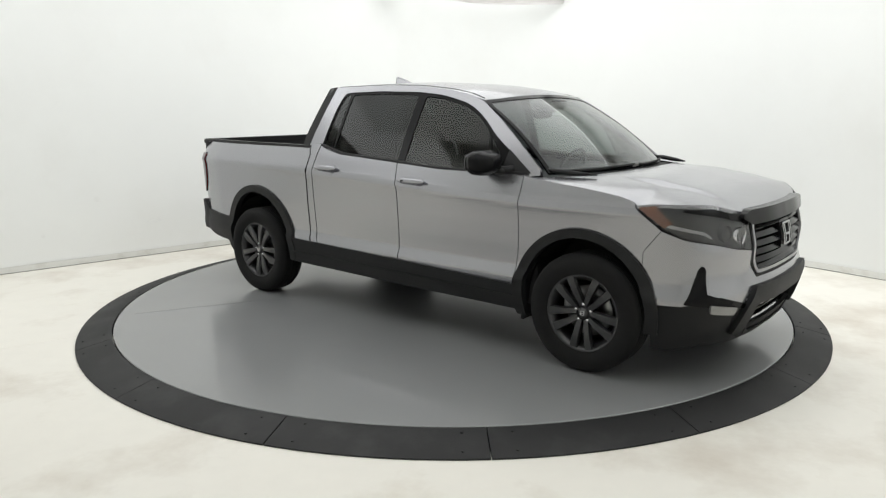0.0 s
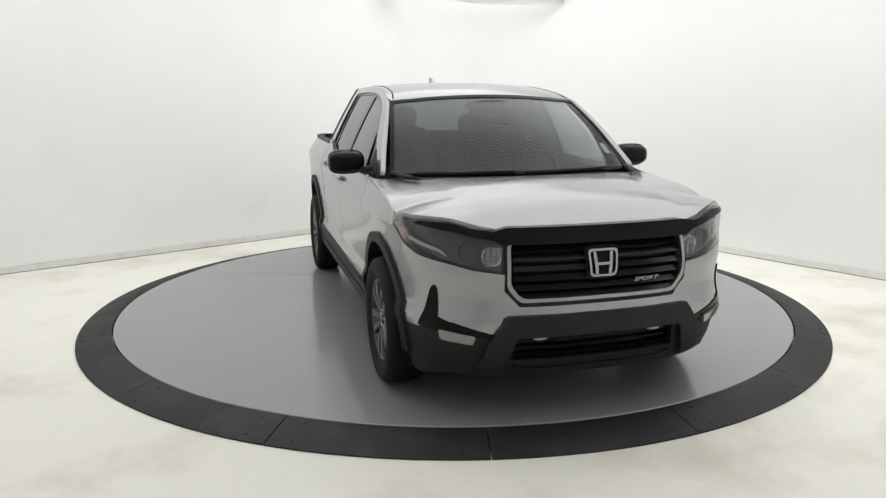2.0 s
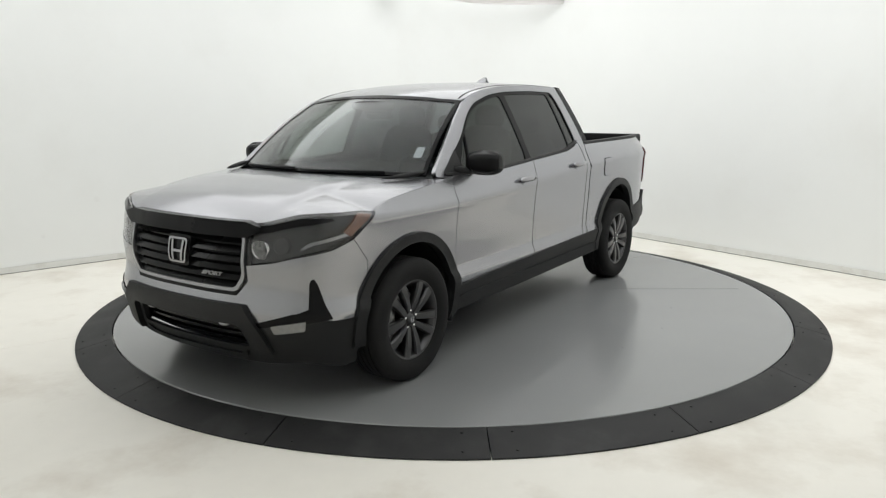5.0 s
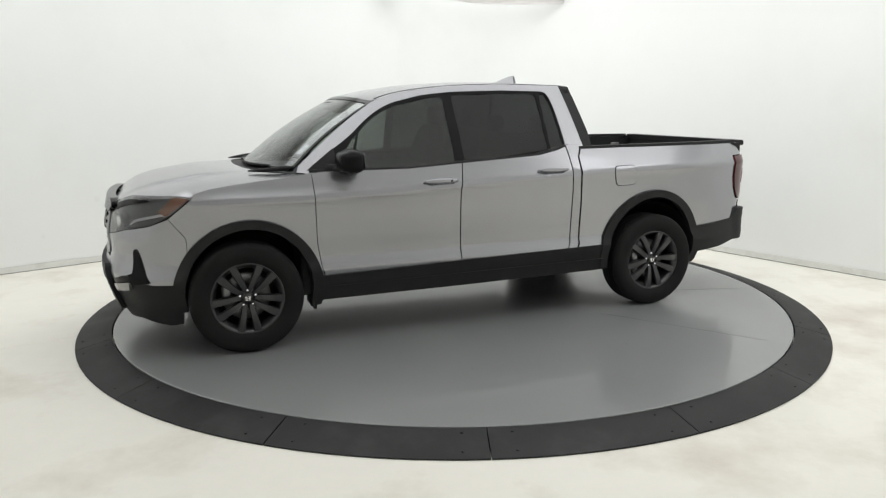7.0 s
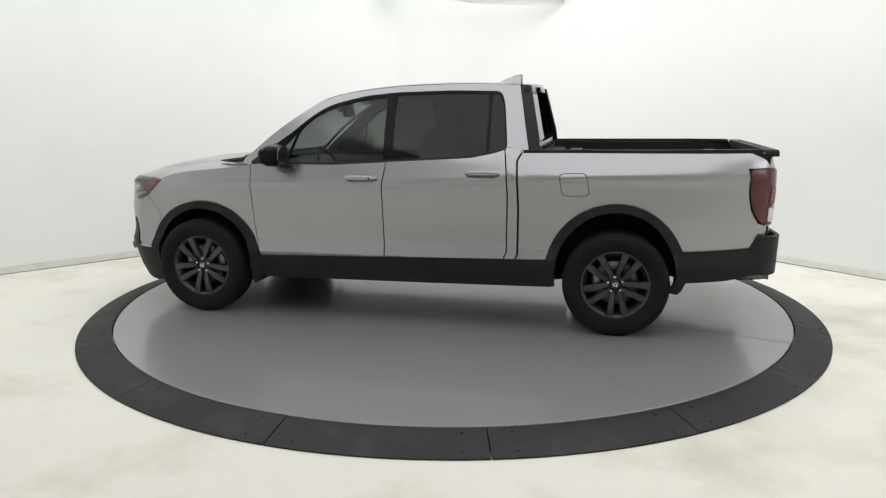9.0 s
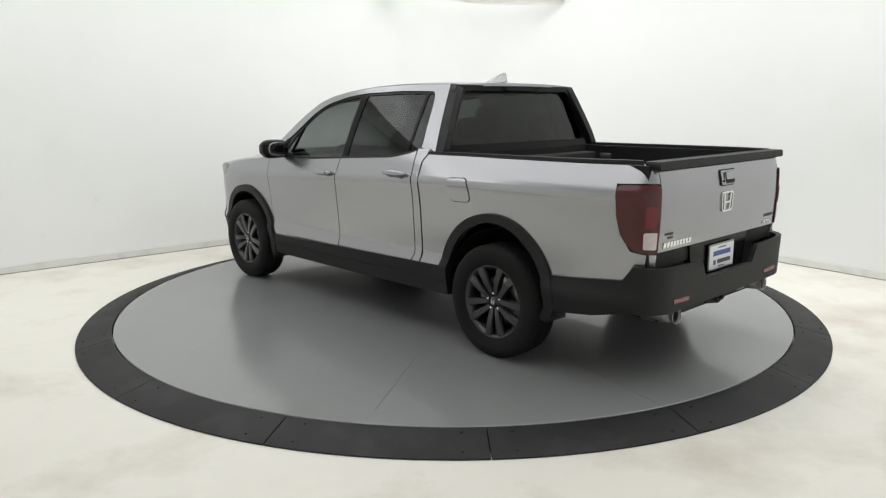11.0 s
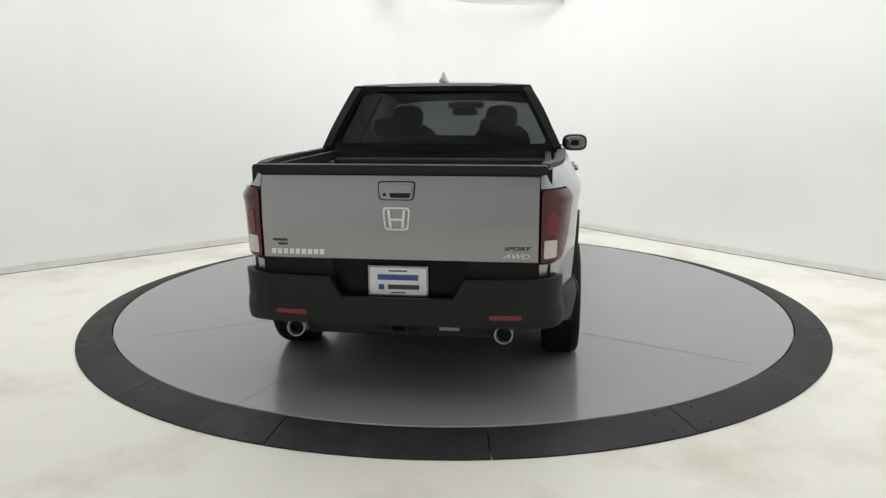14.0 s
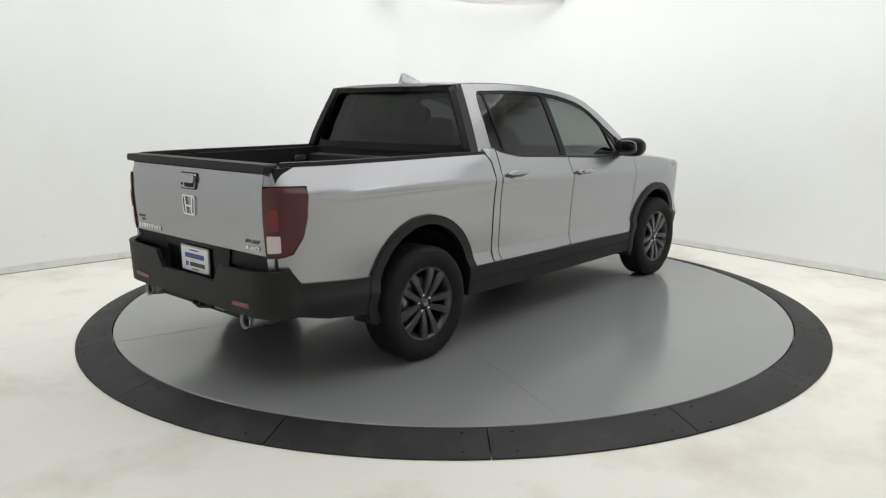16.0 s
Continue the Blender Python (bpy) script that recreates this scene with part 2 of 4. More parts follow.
def wall_line(inset, radius=2.0, n=14, reach_l=9.3, reach_r=10.0):
    """The walls' plan: two straight walls that meet in a coved corner."""
    c = CORNER + (NL + NR) * inset
    a, b = c + WL * radius, c + WR * radius
    pts = [c + WL * reach_l]
    for i in range(n + 1):
        t = i / n
        pts.append((1 - t) ** 2 * a + 2 * t * (1 - t) * c + t * t * b)
    pts.append(c + WR * reach_r)
    return pts


def strip(line, back, z0, z1):
    bm = bmesh.new()
    rows = []
    for p, q in zip(line, back):
        rows.append([bm.verts.new((p.x, p.y, z0)), bm.verts.new((p.x, p.y, z1)), bm.verts.new((q.x, q.y, z1)), bm.verts.new((q.x, q.y, z0))])
    for a, b in zip(rows, rows[1:]):
        for k in range(4):
            bm.faces.new((a[k], a[(k + 1) % 4], b[(k + 1) % 4], b[k]))
    bm.faces.new(rows[0])
    bm.faces.new(rows[-1][::-1])
    return bm


bm = strip(wall_line(0.0), wall_line(-0.15), FLOOR_Z, CEIL_Z)
sharpen(bm)
tagged(finish("wall_north", bm, WALL), "plain white wall added out of view behind the camera with a coved corner", "wall", kind="structure")
far_l, far_r = CORNER + WL * 9.3, CORNER + WR * 10.0
near = far_l + WR * 10.0
# unseen walls, added behind the camera to close the room and bounce light
for nm, a, b in (("wall_west", far_l, near), ("wall_south", near, far_r)):
    d = (b - a).normalized()
    n = Vector((-d.y, d.x, 0))
    mid = (near + CORNER) / 2
    if (mid - a).dot(n) > 0:
        n = -n
    bm = strip([a, b], [a + n * 0.15, b + n * 0.15], FLOOR_Z, CEIL_Z)
    tagged(finish(nm, bm, WALL, smooth=False), "plain white wall added out of view behind the camera", "wall", kind="structure")
north = bpy.data.objects["wall_north"]
for along, z, w, h, lean in ((5.15, 0.33, 0.10, 0.035, 0.2), (5.75, 0.62, 0.035, 0.03, 0.0), (3.9, 0.38, 0.16, 0.05, 0.25), (3.8, 0.50, 0.07, 0.03, 0.3), (6.3, 0.28, 0.02, 0.02, 0.0)):
    p = CORNER + WL * along
    m = Matrix.Translation((p.x + NL.x * 0.0012, p.y + NL.y * 0.0012, z)) @ Matrix.Rotation(math.atan2(0.658, 0.753), 4, "Z") @ Matrix.Rotation(radians(90), 4, "X") @ Matrix.Rotation(lean, 4, "Z")
    bm = bmesh.new()
    bmesh.ops.create_circle(bm, cap_ends=True, segments=18, radius=1, matrix=m @ Matrix.Diagonal((w, h, 1, 1)))
    part("scuff", bm, SMEAR, north, smooth=False)
bm = strip(wall_line(0.022), wall_line(0.002), FLOOR_Z + 0.007, FLOOR_Z + 0.068)
bmesh.ops.bevel(bm, geom=[e for e in bm.edges if all(v.co.z > FLOOR_Z + 0.05 for v in e.verts)], offset=0.006, segments=2, affect="EDGES")
board = finish("baseboard", bm, TRIM, smooth=False)
tagged(board, "low white painted baseboard with scuffs", "baseboard", kind="structure")
# dark strip paints the shadow gap between board and floor
part("floor_gap_shade", strip(wall_line(0.012), wall_line(0.002), FLOOR_Z - 0.002, FLOOR_Z + 0.008), SCUFF_SHADE, board, "dark strip for the shadow gap under the board", smooth=False)

# the floor: slabs of painted concrete with saw-cut joints, in the walls' directions
floor = finish("floor", box(-14, 14, -14, 9, FLOOR_Z - 0.25, FLOOR_Z - 0.03), FLOOR, smooth=False)
tagged(floor, "cream painted concrete floor, stained and scuffed", "floor", kind="structure")
ux, uy = Vector((0.809, 0.588, 0)), Vector((-0.588, 0.809, 0))
base = Vector((-2.99, -1.195, 0))
for lo, hi in ((-11.0, -4.6), (-4.6, 0.0), (0.0, 9.0)):
    c = base + ux * 2.0 + uy * ((lo + hi) / 2)
    h = (hi - lo) / 2 - 0.0015
    bm = box(-11, 11, -h, h, -0.04, 0.0, bevel=0.002, segments=1)
    bmesh.ops.transform(bm, matrix=Matrix.Translation((c.x, c.y, FLOOR_Z)) @ Matrix.Rotation(math.atan2(ux.y, ux.x), 4, "Z"), verts=bm.verts)
    part("slab", bm, FLOOR, floor, smooth=False)
tagged(finish("ceiling", box(-14, 14, -14, 9, CEIL_Z, CEIL_Z + 0.2), CEILM, smooth=False), "white painted ceiling", "ceiling", kind="structure")

# a pale shape in front of the corner, built as cloth; its cords are added
canopy = new("pale_ceiling_shape")
canopy.location = (0.35, 4.05, CEIL_Z)
tagged(canopy, "pale pinkish shape below the ceiling, built as cloth on added cords", "canopy")
bm = bmesh.new()
rows = []
for i in range(25):
    s = i / 24
    low = -0.86 + 0.34 * abs(s - 0.74) ** 1.4 + 0.012 * math.sin(s * 11.0)
    rows.append([bm.verts.new((-1.2 + 2.45 * s, 0.02 * math.sin(s * 14 + k) - 0.1 * (k / 4) ** 2, low + (-0.66 - low) * k / 4)) for k in range(5)])
for p, q in zip(rows, rows[1:]):
    for k in range(4):
        bm.faces.new((p[k], q[k], q[k + 1], p[k + 1]))
bmesh.ops.solidify(bm, geom=bm.faces[:], thickness=0.006)
part("cloth", bm, FABRIC, canopy)
for x in (-1.15, 0.0, 1.2):
    part("added_cord", tube([(x, -0.1, 0.0), (x, -0.1, -0.68)], 0.004, 6), FABRIC, canopy)

# ---- the turntable: a still ramp ring in segments, and the disc that turns ----
R_DISC, R_IN, R_OUT = 2.690, 2.700, 2.940
ramp = new("turntable_ramp")
ramp.location = (0, 0, FLOOR_Z)
tagged(ramp, "dark grey rubber ramp ring round the turntable", "ramp")
SEAMS = [-131.1, -108.6, -86.3, -64.5, -43.0, -21.5, 0.5, 23.0, 45.5, 68.0, 90.5, 113.0, 135.5, 158.0, 182.0, 208.2]
for a0, a1 in zip(SEAMS, SEAMS[1:] + [SEAMS[0] + 360]):
    prof = [(R_IN, 0.0), (R_IN, 0.056), (R_IN + 0.02, 0.059), (R_OUT - 0.02, 0.014), (R_OUT, 0.008), (R_OUT, 0.0)]
    bm = bmesh.new()
    rows = []
    n = 10
    for i in range(n + 1):
        a = radians(a0 + 0.06 + (a1 - a0 - 0.12) * i / n)
        rows.append([bm.verts.new((r * math.cos(a), r * math.sin(a), h + 0.001)) for r, h in prof])
    for p, q in zip(rows, rows[1:]):
        for k in range(6):
            bm.faces.new((p[k], p[(k + 1) % 6], q[(k + 1) % 6], q[k]))
    bm.faces.new(rows[0])
    bm.faces.new(rows[-1][::-1])
    for rr in (0.05, 0.19):
        for f in (0.12, 0.88):
            a = radians(a0 + (a1 - a0) * f)
            r = R_IN + rr
            h = 0.059 - (rr - 0.02) * 0.045 / 0.20
            bmesh.ops.create_cone(bm, cap_ends=True, segments=8, radius1=0.008, radius2=0.006, depth=0.006, matrix=Matrix.Translation((r * math.cos(a), r * math.sin(a), h + 0.002)))
    sharpen(bm, 25)
    part("segment", bm, RUBBER, ramp)

turntable = new("turntable")
DISC_Z = -0.003
tagged(turntable, "grey painted round turntable disc, glossy with scuffs", "turntable")
bm = spun([(0.0, 0.0), (1.4, 0.0), (R_DISC - 0.006, 0.0), (R_DISC, -0.004), (R_DISC, -0.05), (0.0, -0.05)], "z", 128)
bmesh.ops.remove_doubles(bm, verts=bm.verts, dist=1e-5)
sharpen(bm, 30)
part("disc", bm, DISC, turntable)
# joints between the plates of the disc
for (xa, ya), (xb, yb) in (((-1.45, 0.55), (-2.56, 0.865)), ((-1.52, 2.03), (-0.80, 0.97)), ((-1.53, -2.07), (-0.95, -0.92))):
    d = Vector((xb - xa, yb - ya, 0))
    m = Matrix.Translation(((xa + xb) / 2, (ya + yb) / 2, 0.0002)) @ Matrix.Rotation(math.atan2(d.y, d.x), 4, "Z") @ Matrix.Diagonal((d.length, 0.0035, 0.0012, 1))
    bm = bmesh.new()
    bmesh.ops.create_cube(bm, size=1, matrix=m)
    part("plate_joint", bm, SCUFF_SHADE, turntable, smooth=False)
bm = spun([(0.0, -0.06), (R_DISC - 0.1, -0.06), (R_DISC - 0.1, -0.052), (0.0, -0.052)], "z", 64)
part("frame", bm, DARK, turntable, smooth=False)
rng = random.Random(4)
spots = [(0.573, 1.77), (-0.008, 1.845), (-0.581, 1.735)]
for x, y in spots:
    m = Matrix.Translation((x, y, 0.0004)) @ Matrix.Rotation(rng.random() * 6.28, 4, "Z")
    L, w = rng.uniform(0.016, 0.022), rng.uniform(0.008, 0.012)
    bm = bmesh.new()
    bmesh.ops.create_cone(bm, cap_ends=True, segments=9, radius1=0.5, radius2=0.45, depth=1, matrix=m @ Matrix.Diagonal((L, w, 0.0012, 1)))
    part("scuff", bm, SCUFF_SHADE, turntable, smooth=False)


# ---- the pickup truck; x forward, y to its left, on the disc ----
truck = new("pickup_truck")
tagged(truck, "silver four-door pickup truck with black trim parked on the turntable", "pickup truck")

PROPORTION[0] = True
# half of the plan at its widest height, from the nose round to the middle of the tailgate
PLAN = [(2.722, 0.0), (2.714, 0.25), (2.68, 0.48), (2.655, 0.60), (2.59, 0.745), (2.495, 0.862), (2.36, 0.935), (2.17, 0.972), (1.84, 0.99),
        (1.3, 0.994), (0.5, 0.997), (-0.6, 0.992), (-1.35, 0.99), (-1.9, 0.966), (-2.12, 0.930), (-2.27, 0.890), (-2.36, 0.846), (-2.412, 0.782),
        (-2.428, 0.70), (-2.432, 0.4), (-2.434, 0.0)]


def smooth_curve(pts, n=24):
    out = []
    for i in range(len(pts) - 1):
        p0, p1, p2, p3 = (np.array(pts[min(max(k, 0), len(pts) - 1)], float) for k in (i - 1, i, i + 1, i + 2))
        d = np.linalg.norm(p2 - p1)
        m1 = (p2 - p0) / max(np.linalg.norm(p2 - p0), 1e-9) * d
        m2 = (p3 - p1) / max(np.linalg.norm(p3 - p1), 1e-9) * d
        for k in range(n):
            t = k / n
            out.append((2 * t**3 - 3 * t**2 + 1) * p1 + (t**3 - 2 * t**2 + t) * m1 + (-2 * t**3 + 3 * t**2) * p2 + (t**3 - t**2) * m2)
    out.append(np.array(pts[-1], float))
    return np.array(out)


CURVE = smooth_curve(PLAN)
ARC = np.concatenate([[0], np.cumsum(np.linalg.norm(np.diff(CURVE, axis=0), axis=1))])
TAN = np.gradient(CURVE, ARC, axis=0)
TAN /= np.linalg.norm(TAN, axis=1)[:, None]
NOR = np.stack([TAN[:, 1], -TAN[:, 0]], 1)
NOR[np.sum(NOR * (CURVE - np.array([0.1, 0.0])), 1) < 0] *= -1

MIDDLE = int(np.argmin(np.abs(CURVE[:, 0])))


def X(x):
    """Along the girth, where the side is at x."""
    return float(np.interp(-x, -CURVE[:, 0], ARC))


def Fy(y):
    """Along the girth, where the nose is at y."""
    return float(np.interp(y, CURVE[:MIDDLE // 2 + 40, 1], ARC[:MIDDLE // 2 + 40])) if y > 0 else -Fy(-y) if y < 0 else 0.0


def Ry(y):
    """Along the girth, where the tail is at y."""
    return float(np.interp(-y, -CURVE[MIDDLE:, 1], ARC[MIDDLE:]))


def table(pairs, soft=0.02):
    zs, ds = [p[0] for p in pairs], [p[1] for p in pairs]
    return lambda z: float(np.mean(np.interp([z - soft, z - soft / 2, z, z + soft / 2, z + soft], zs, ds)))


D_NOSE = table([(0.18, 0.13), (0.30, 0.06), (0.42, 0.02), (0.50, 0.0), (0.57, 0.0), (0.60, 0.018), (0.66, 0.028), (0.80, 0.018), (0.90, 0.042), (0.97, 0.062), (1.05, 0.12), (1.12, 0.20)])
D_SIDE = table([(0.25, 0.075), (0.32, 0.05), (0.44, 0.034), (0.51, 0.018), (0.545, 0.024), (0.575, 0.040), (0.66, 0.037), (0.78, 0.029), (0.92, 0.018), (1.0, 0.009), (1.045, 0.0), (1.07, 0.012), (1.2, 0.057), (1.26, 0.084), (1.3, 0.104), (1.36, 0.135)], 0.007)
D_TAIL = table([(0.3, 0.04), (0.75, 0.015), (1.0, 0.0), (1.16, 0.004), (1.27, 0.035), (1.32, 0.06)])


def shell(off=0.0):
    """place() on the body's outer skin, raised by off."""
    def place(u, z, depth):
        s = -1 if u < 0 else 1
        a = abs(u)
        px, py = np.interp(a, ARC, CURVE[:, 0]), np.interp(a, ARC, CURVE[:, 1])
        nx, ny = np.interp(a, ARC, NOR[:, 0]), np.interp(a, ARC, NOR[:, 1])
        zz = z - max(-0.05, min(0.10, 0.05 * (0.45 - px))) * max(0.0, 1 - abs(z - 1.06) / 0.26)
        d = ny * ny * D_SIDE(zz) + nx * nx * (D_NOSE(z) if nx > 0 else D_TAIL(z))
        d += ny * ny * 0.026 * max(0.0, min(1.0, (z - 1.10) / 0.18)) ** 1.3 * max(0.0, min(1.0, (-0.62 - px) / 0.5))
        k = d + depth - (off(u, z) if callable(off) else off)
        return (px - nx * k, s * (py - ny * k), z)
    return place


def cabin_y(x, z):
    d = z - 1.22
    front = max(0.0, min(1.0, (x - 0.75) / 0.75))
    return 0.905 - 0.42 * d - 0.18 * d * abs(d) - 0.045 * front * front


def cabin(off=0.0):
    def place(x, z, depth):
        return (x, cabin_y(x, z) - depth + off, z - 0.35 * (depth - off))
    return place


ROOF_C = table([(-0.72, 1.752), (-0.5, 1.768), (-0.2, 1.777), (0.1, 1.776), (0.46, 1.752), (0.74, 1.712), (0.95, 1.662), (1.1, 1.60)], 0.06)
ROOF_E = table([(-0.72, 1.738), (-0.15, 1.747), (0.26, 1.733), (0.55, 1.702), (0.72, 1.673), (0.88, 1.622), (1.05, 1.51)], 0.03)
HOOD_C = table([(1.4, 1.20), (1.72, 1.186), (2.12, 1.155), (2.35, 1.115), (2.48, 1.078), (2.56, 1.035), (2.62, 0.985), (2.66, 0.94)], 0.03)
FENDER_T = table([(1.2, 1.175), (1.36, 1.16), (1.6, 1.132), (1.84, 1.112), (2.05, 1.082), (2.15, 1.05), (2.4, 1.045), (2.6, 1.0)], 0.02)

# ---- the shell's panels, on both sides ----
ARCH_F, ARCH_R = (1.806, 0.40, 0.435, 0.425), (-1.352, 0.41, 0.422, 0.468)


def arch(c, x_from, x_to, steps=22, grow=0.0):
    """Points over a wheel opening, from the front to the back of it."""
    cx, cz, rx, rz = c
    rx, rz = rx + grow, rz + grow
    out = []
    for i in range(steps + 1):
        a = math.pi * i / steps
        out.append((cx + rx * math.cos(a), cz + rz * math.sin(a)))
    return [p for p in out if x_to <= p[0] <= x_from]


def girth(poly):
    return [(X(x), z) for x, z in poly]


LAMP_OUT = [(Fy(0.515), 0.945), (Fy(0.515), 0.785), (Fy(0.66), 0.805), (Fy(0.78), 0.835), (X(2.42), 0.865), (X(2.30), 0.915), (X(2.155), 1.035),
            (X(2.24), 1.048), (X(2.36), 1.05), (Fy(0.80), 1.045), (Fy(0.66), 1.012), (Fy(0.58), 0.985)]
SAIL_X = 1.36
for side in (1, -1):
    # front fender
    outline = [(SAIL_X - 0.06, 0.46), (SAIL_X - 0.04, 0.53), (SAIL_X - 0.015, 0.70), (SAIL_X - 0.005, 1.0), (SAIL_X + 0.005, 1.163)]
    outline += [(x, FENDER_T(x)) for x in (1.42, 1.5, 1.6, 1.75, 1.9, 2.05, 2.145)]
    outline += [(2.15, 1.028), (2.297, 0.908), (2.20, 0.78), (2.199, 0.64)] + [p for p in arch(ARCH_F, 2.2, 1.30, grow=0.02)] 
    part("front_fender", sheet(girth(outline), shell(), side=side, step=0.032), PAINT, truck)
    # doors
    d1 = [(1.29, 0.455), (1.315, 0.53), (1.34, 0.70), (1.349, 1.0), (1.36, 1.155), (1.30, 1.168), (0.68, 1.168), (0.283, 1.192), (0.309, 1.0), (0.306, 0.7), (0.300, 0.488)]
    front_door = part("front_door", sheet(girth(d1), shell(), side=side, step=0.03), PAINT, truck)
    d2 = [(0.292, 0.488), (0.298, 0.7), (0.301, 1.0), (0.275, 1.193), (-0.33, 1.228), (-0.50, 1.262), (-0.567, 1.286), (-0.585, 1.15), (-0.597, 0.97), (-0.592, 0.56), (-0.565, 0.508)]
    rear_door = part("rear_door", sheet(girth(d2), shell(), side=side, step=0.03), PAINT, truck)
    # strip of cab between rear door and bed
    q = [(-0.574, 0.508), (-0.601, 0.56), (-0.606, 0.97), (-0.594, 1.15), (-0.576, 1.30), (-0.69, 1.30), (-0.682, 1.262), (-0.655, 1.215), (-0.672, 0.88), (-0.668, 0.55), (-0.65, 0.510)]
    part("cab_corner", sheet(girth(q), shell(), side=side, step=0.05), PAINT, truck)
    # bed side
    b = [(-0.665, 0.512), (-0.682, 0.55), (-0.686, 0.88), (-0.669, 1.215), (-0.698, 1.262), (-0.70, 1.268), (-1.6, 1.276), (-2.28, 1.285)]
    corner = [(Ry(0.80), 1.275), (Ry(0.745), 1.262), (Ry(0.745), 1.176), (Ry(0.83), 1.178), (X(-2.215), 1.174), (X(-2.222), 1.0), (X(-2.248), 0.895), (X(-2.31), 0.806), (Ry(0.83), 0.788), (Ry(0.745), 0.783), (Ry(0.745), 0.70), (X(-2.34), 0.70)]
    b2 = [(-2.26, 0.63), (-1.785, 0.60)]
    b2 += [p for p in arch(ARCH_R, 9, -9, grow=0.02)][::-1][1:-1] + [(-0.925, 0.515)]
    bed_side = part("bed_side", sheet(girth(b) + corner + girth(b2), shell(), side=side, step=0.032), PAINT, truck)
    # wheel arch flares
    for c, nm in ((ARCH_F, "f"), (ARCH_R, "r")):
        cx, cz, rx, rz = c
        n = 26
        o = [(cx + (rx + 0.062) * math.cos(math.pi * i / n), cz + (rz + 0.052) * math.sin(math.pi * i / n)) for i in range(n + 1)]
        i_ = [(cx + (rx - 0.01) * math.cos(math.pi * i / n), cz + (rz - 0.005) * math.sin(math.pi * i / n)) for i in range(n + 1)]
        if nm == "f":
            ring = [(2.30, 0.30)] + o + [(1.305, 0.34), (1.33, 0.27), (1.40, 0.26)] + i_[::-1] + [(2.22, 0.30)]
        else:
            ring = [(-0.885, 0.33)] + o + [(-1.80, 0.33), (-1.765, 0.31), (-1.715, 0.32)] + i_[::-1] + [(-0.945, 0.33)]
        part("wheel_arch_trim", sheet(girth(ring), shell(0.018), side=side, step=0.03, thick=0.05), PLASTIC, truck)
    # sill cladding
    sill = [(1.365, 0.466), (0.3, 0.500), (-0.66, 0.521), (-0.925, 0.527), (-0.92, 0.325), (-0.66, 0.32), (0.3, 0.308), (1.365, 0.30)]
    part("sill_cladding", sheet(girth(sill), shell(0.012), side=side, step=0.05, thick=0.06), PLASTIC, truck)
    step_line = [(1.31, 0.398), (-0.9, 0.415), (-0.9, 0.405), (1.31, 0.388)]
    part("sill_rib", sheet(girth(step_line), shell(0.022), side=side, step=0.06, thick=0.02), PLASTIC, truck)
    # cab side frame with the window opening
    frame_out = [(1.455, 1.165), (1.44, 1.205), (1.31, 1.312), (1.18, 1.415), (1.05, 1.512)] + [(x, ROOF_E(x)) for x in (0.96, 0.88, 0.80, 0.72, 0.6, 0.45, 0.26, 0.05, -0.15, -0.4, -0.645)] + \
                [(-0.69, 1.5), (-0.735, 1.29), (-0.735, 1.262), (-0.57, 1.262), (-0.33, 1.20), (0.28, 1.165), (0.68, 1.145), (1.30, 1.145)]
    opening = soften([(1.385, 1.18), (1.06, 1.40), (0.97, 1.478), (0.89, 1.538), (0.80, 1.588), (0.72, 1.618), (0.5, 1.668), (0.26, 1.692), (-0.15, 1.703), (-0.515, 1.695), (-0.548, 1.60), (-0.588, 1.283), (-0.33, 1.226), (0.28, 1.190), (0.68, 1.166), (1.25, 1.160)], 0.05)
    part("cab_frame", sheet(frame_out, cabin(), [opening], side=side, step=0.045, thick=0.03), PAINT, truck)
    g1 = soften([(1.20, 1.185), (1.05, 1.375), (0.89, 1.515), (0.80, 1.563), (0.72, 1.594), (0.5, 1.645), (0.335, 1.664), (0.315, 1.204), (0.68, 1.182)], 0.03)
    g2 = soften([(0.262, 1.672), (-0.15, 1.683), (-0.425, 1.680), (-0.435, 1.258), (-0.33, 1.240), (0.245, 1.206)], 0.03)
    g3 = soften([(-0.45, 1.680), (-0.505, 1.676), (-0.535, 1.60), (-0.572, 1.296), (-0.455, 1.264)], 0.02)
    part("window_surround", sheet(opening, cabin(-0.006), [g1, g2, g3], side=side, step=0.045, thick=0.018), GLOSSB, truck, "gloss black window surround and pillar trim")
    for g, mt, nm in ((g1, SGLASS, "side_window"), (g2, TGLASS, "side_window"), (g3, TGLASS, "quarter_window")):
        gx, gz = sum(p[0] for p in g) / len(g), sum(p[1] for p in g) / len(g)
        grown = [(gx + (x - gx) * (1.03 if nm == "side_window" else 1.16), gz + (z - gz) * 1.05) for x, z in g]
        part(nm, sheet(grown, cabin(-0.011), side=side, step=0.06, thick=0.004), mt, truck, "tinted side glass")
    belt = [(1.37, 1.182), (1.25, 1.182), (0.68, 1.182), (0.28, 1.206), (-0.33, 1.243), (-0.6, 1.305), (-0.6, 1.292), (-0.33, 1.229), (0.28, 1.193), (0.68, 1.169), (1.25, 1.169), (1.37, 1.169)]
    part("belt_moulding", sheet(belt, lambda x, z, d: (x, cabin_y(x, z) + 0.013 - d, z), side=side, step=0.05, thick=0.02), PLASTIC, truck)
    # thin divider at the front of the door glass
    part("divider_bar", sheet([(1.085, 1.205), (1.07, 1.205), (1.00, 1.41), (1.015, 1.41)], cabin(-0.002), side=side, step=0.04, thick=0.02), GLOSSB, truck)
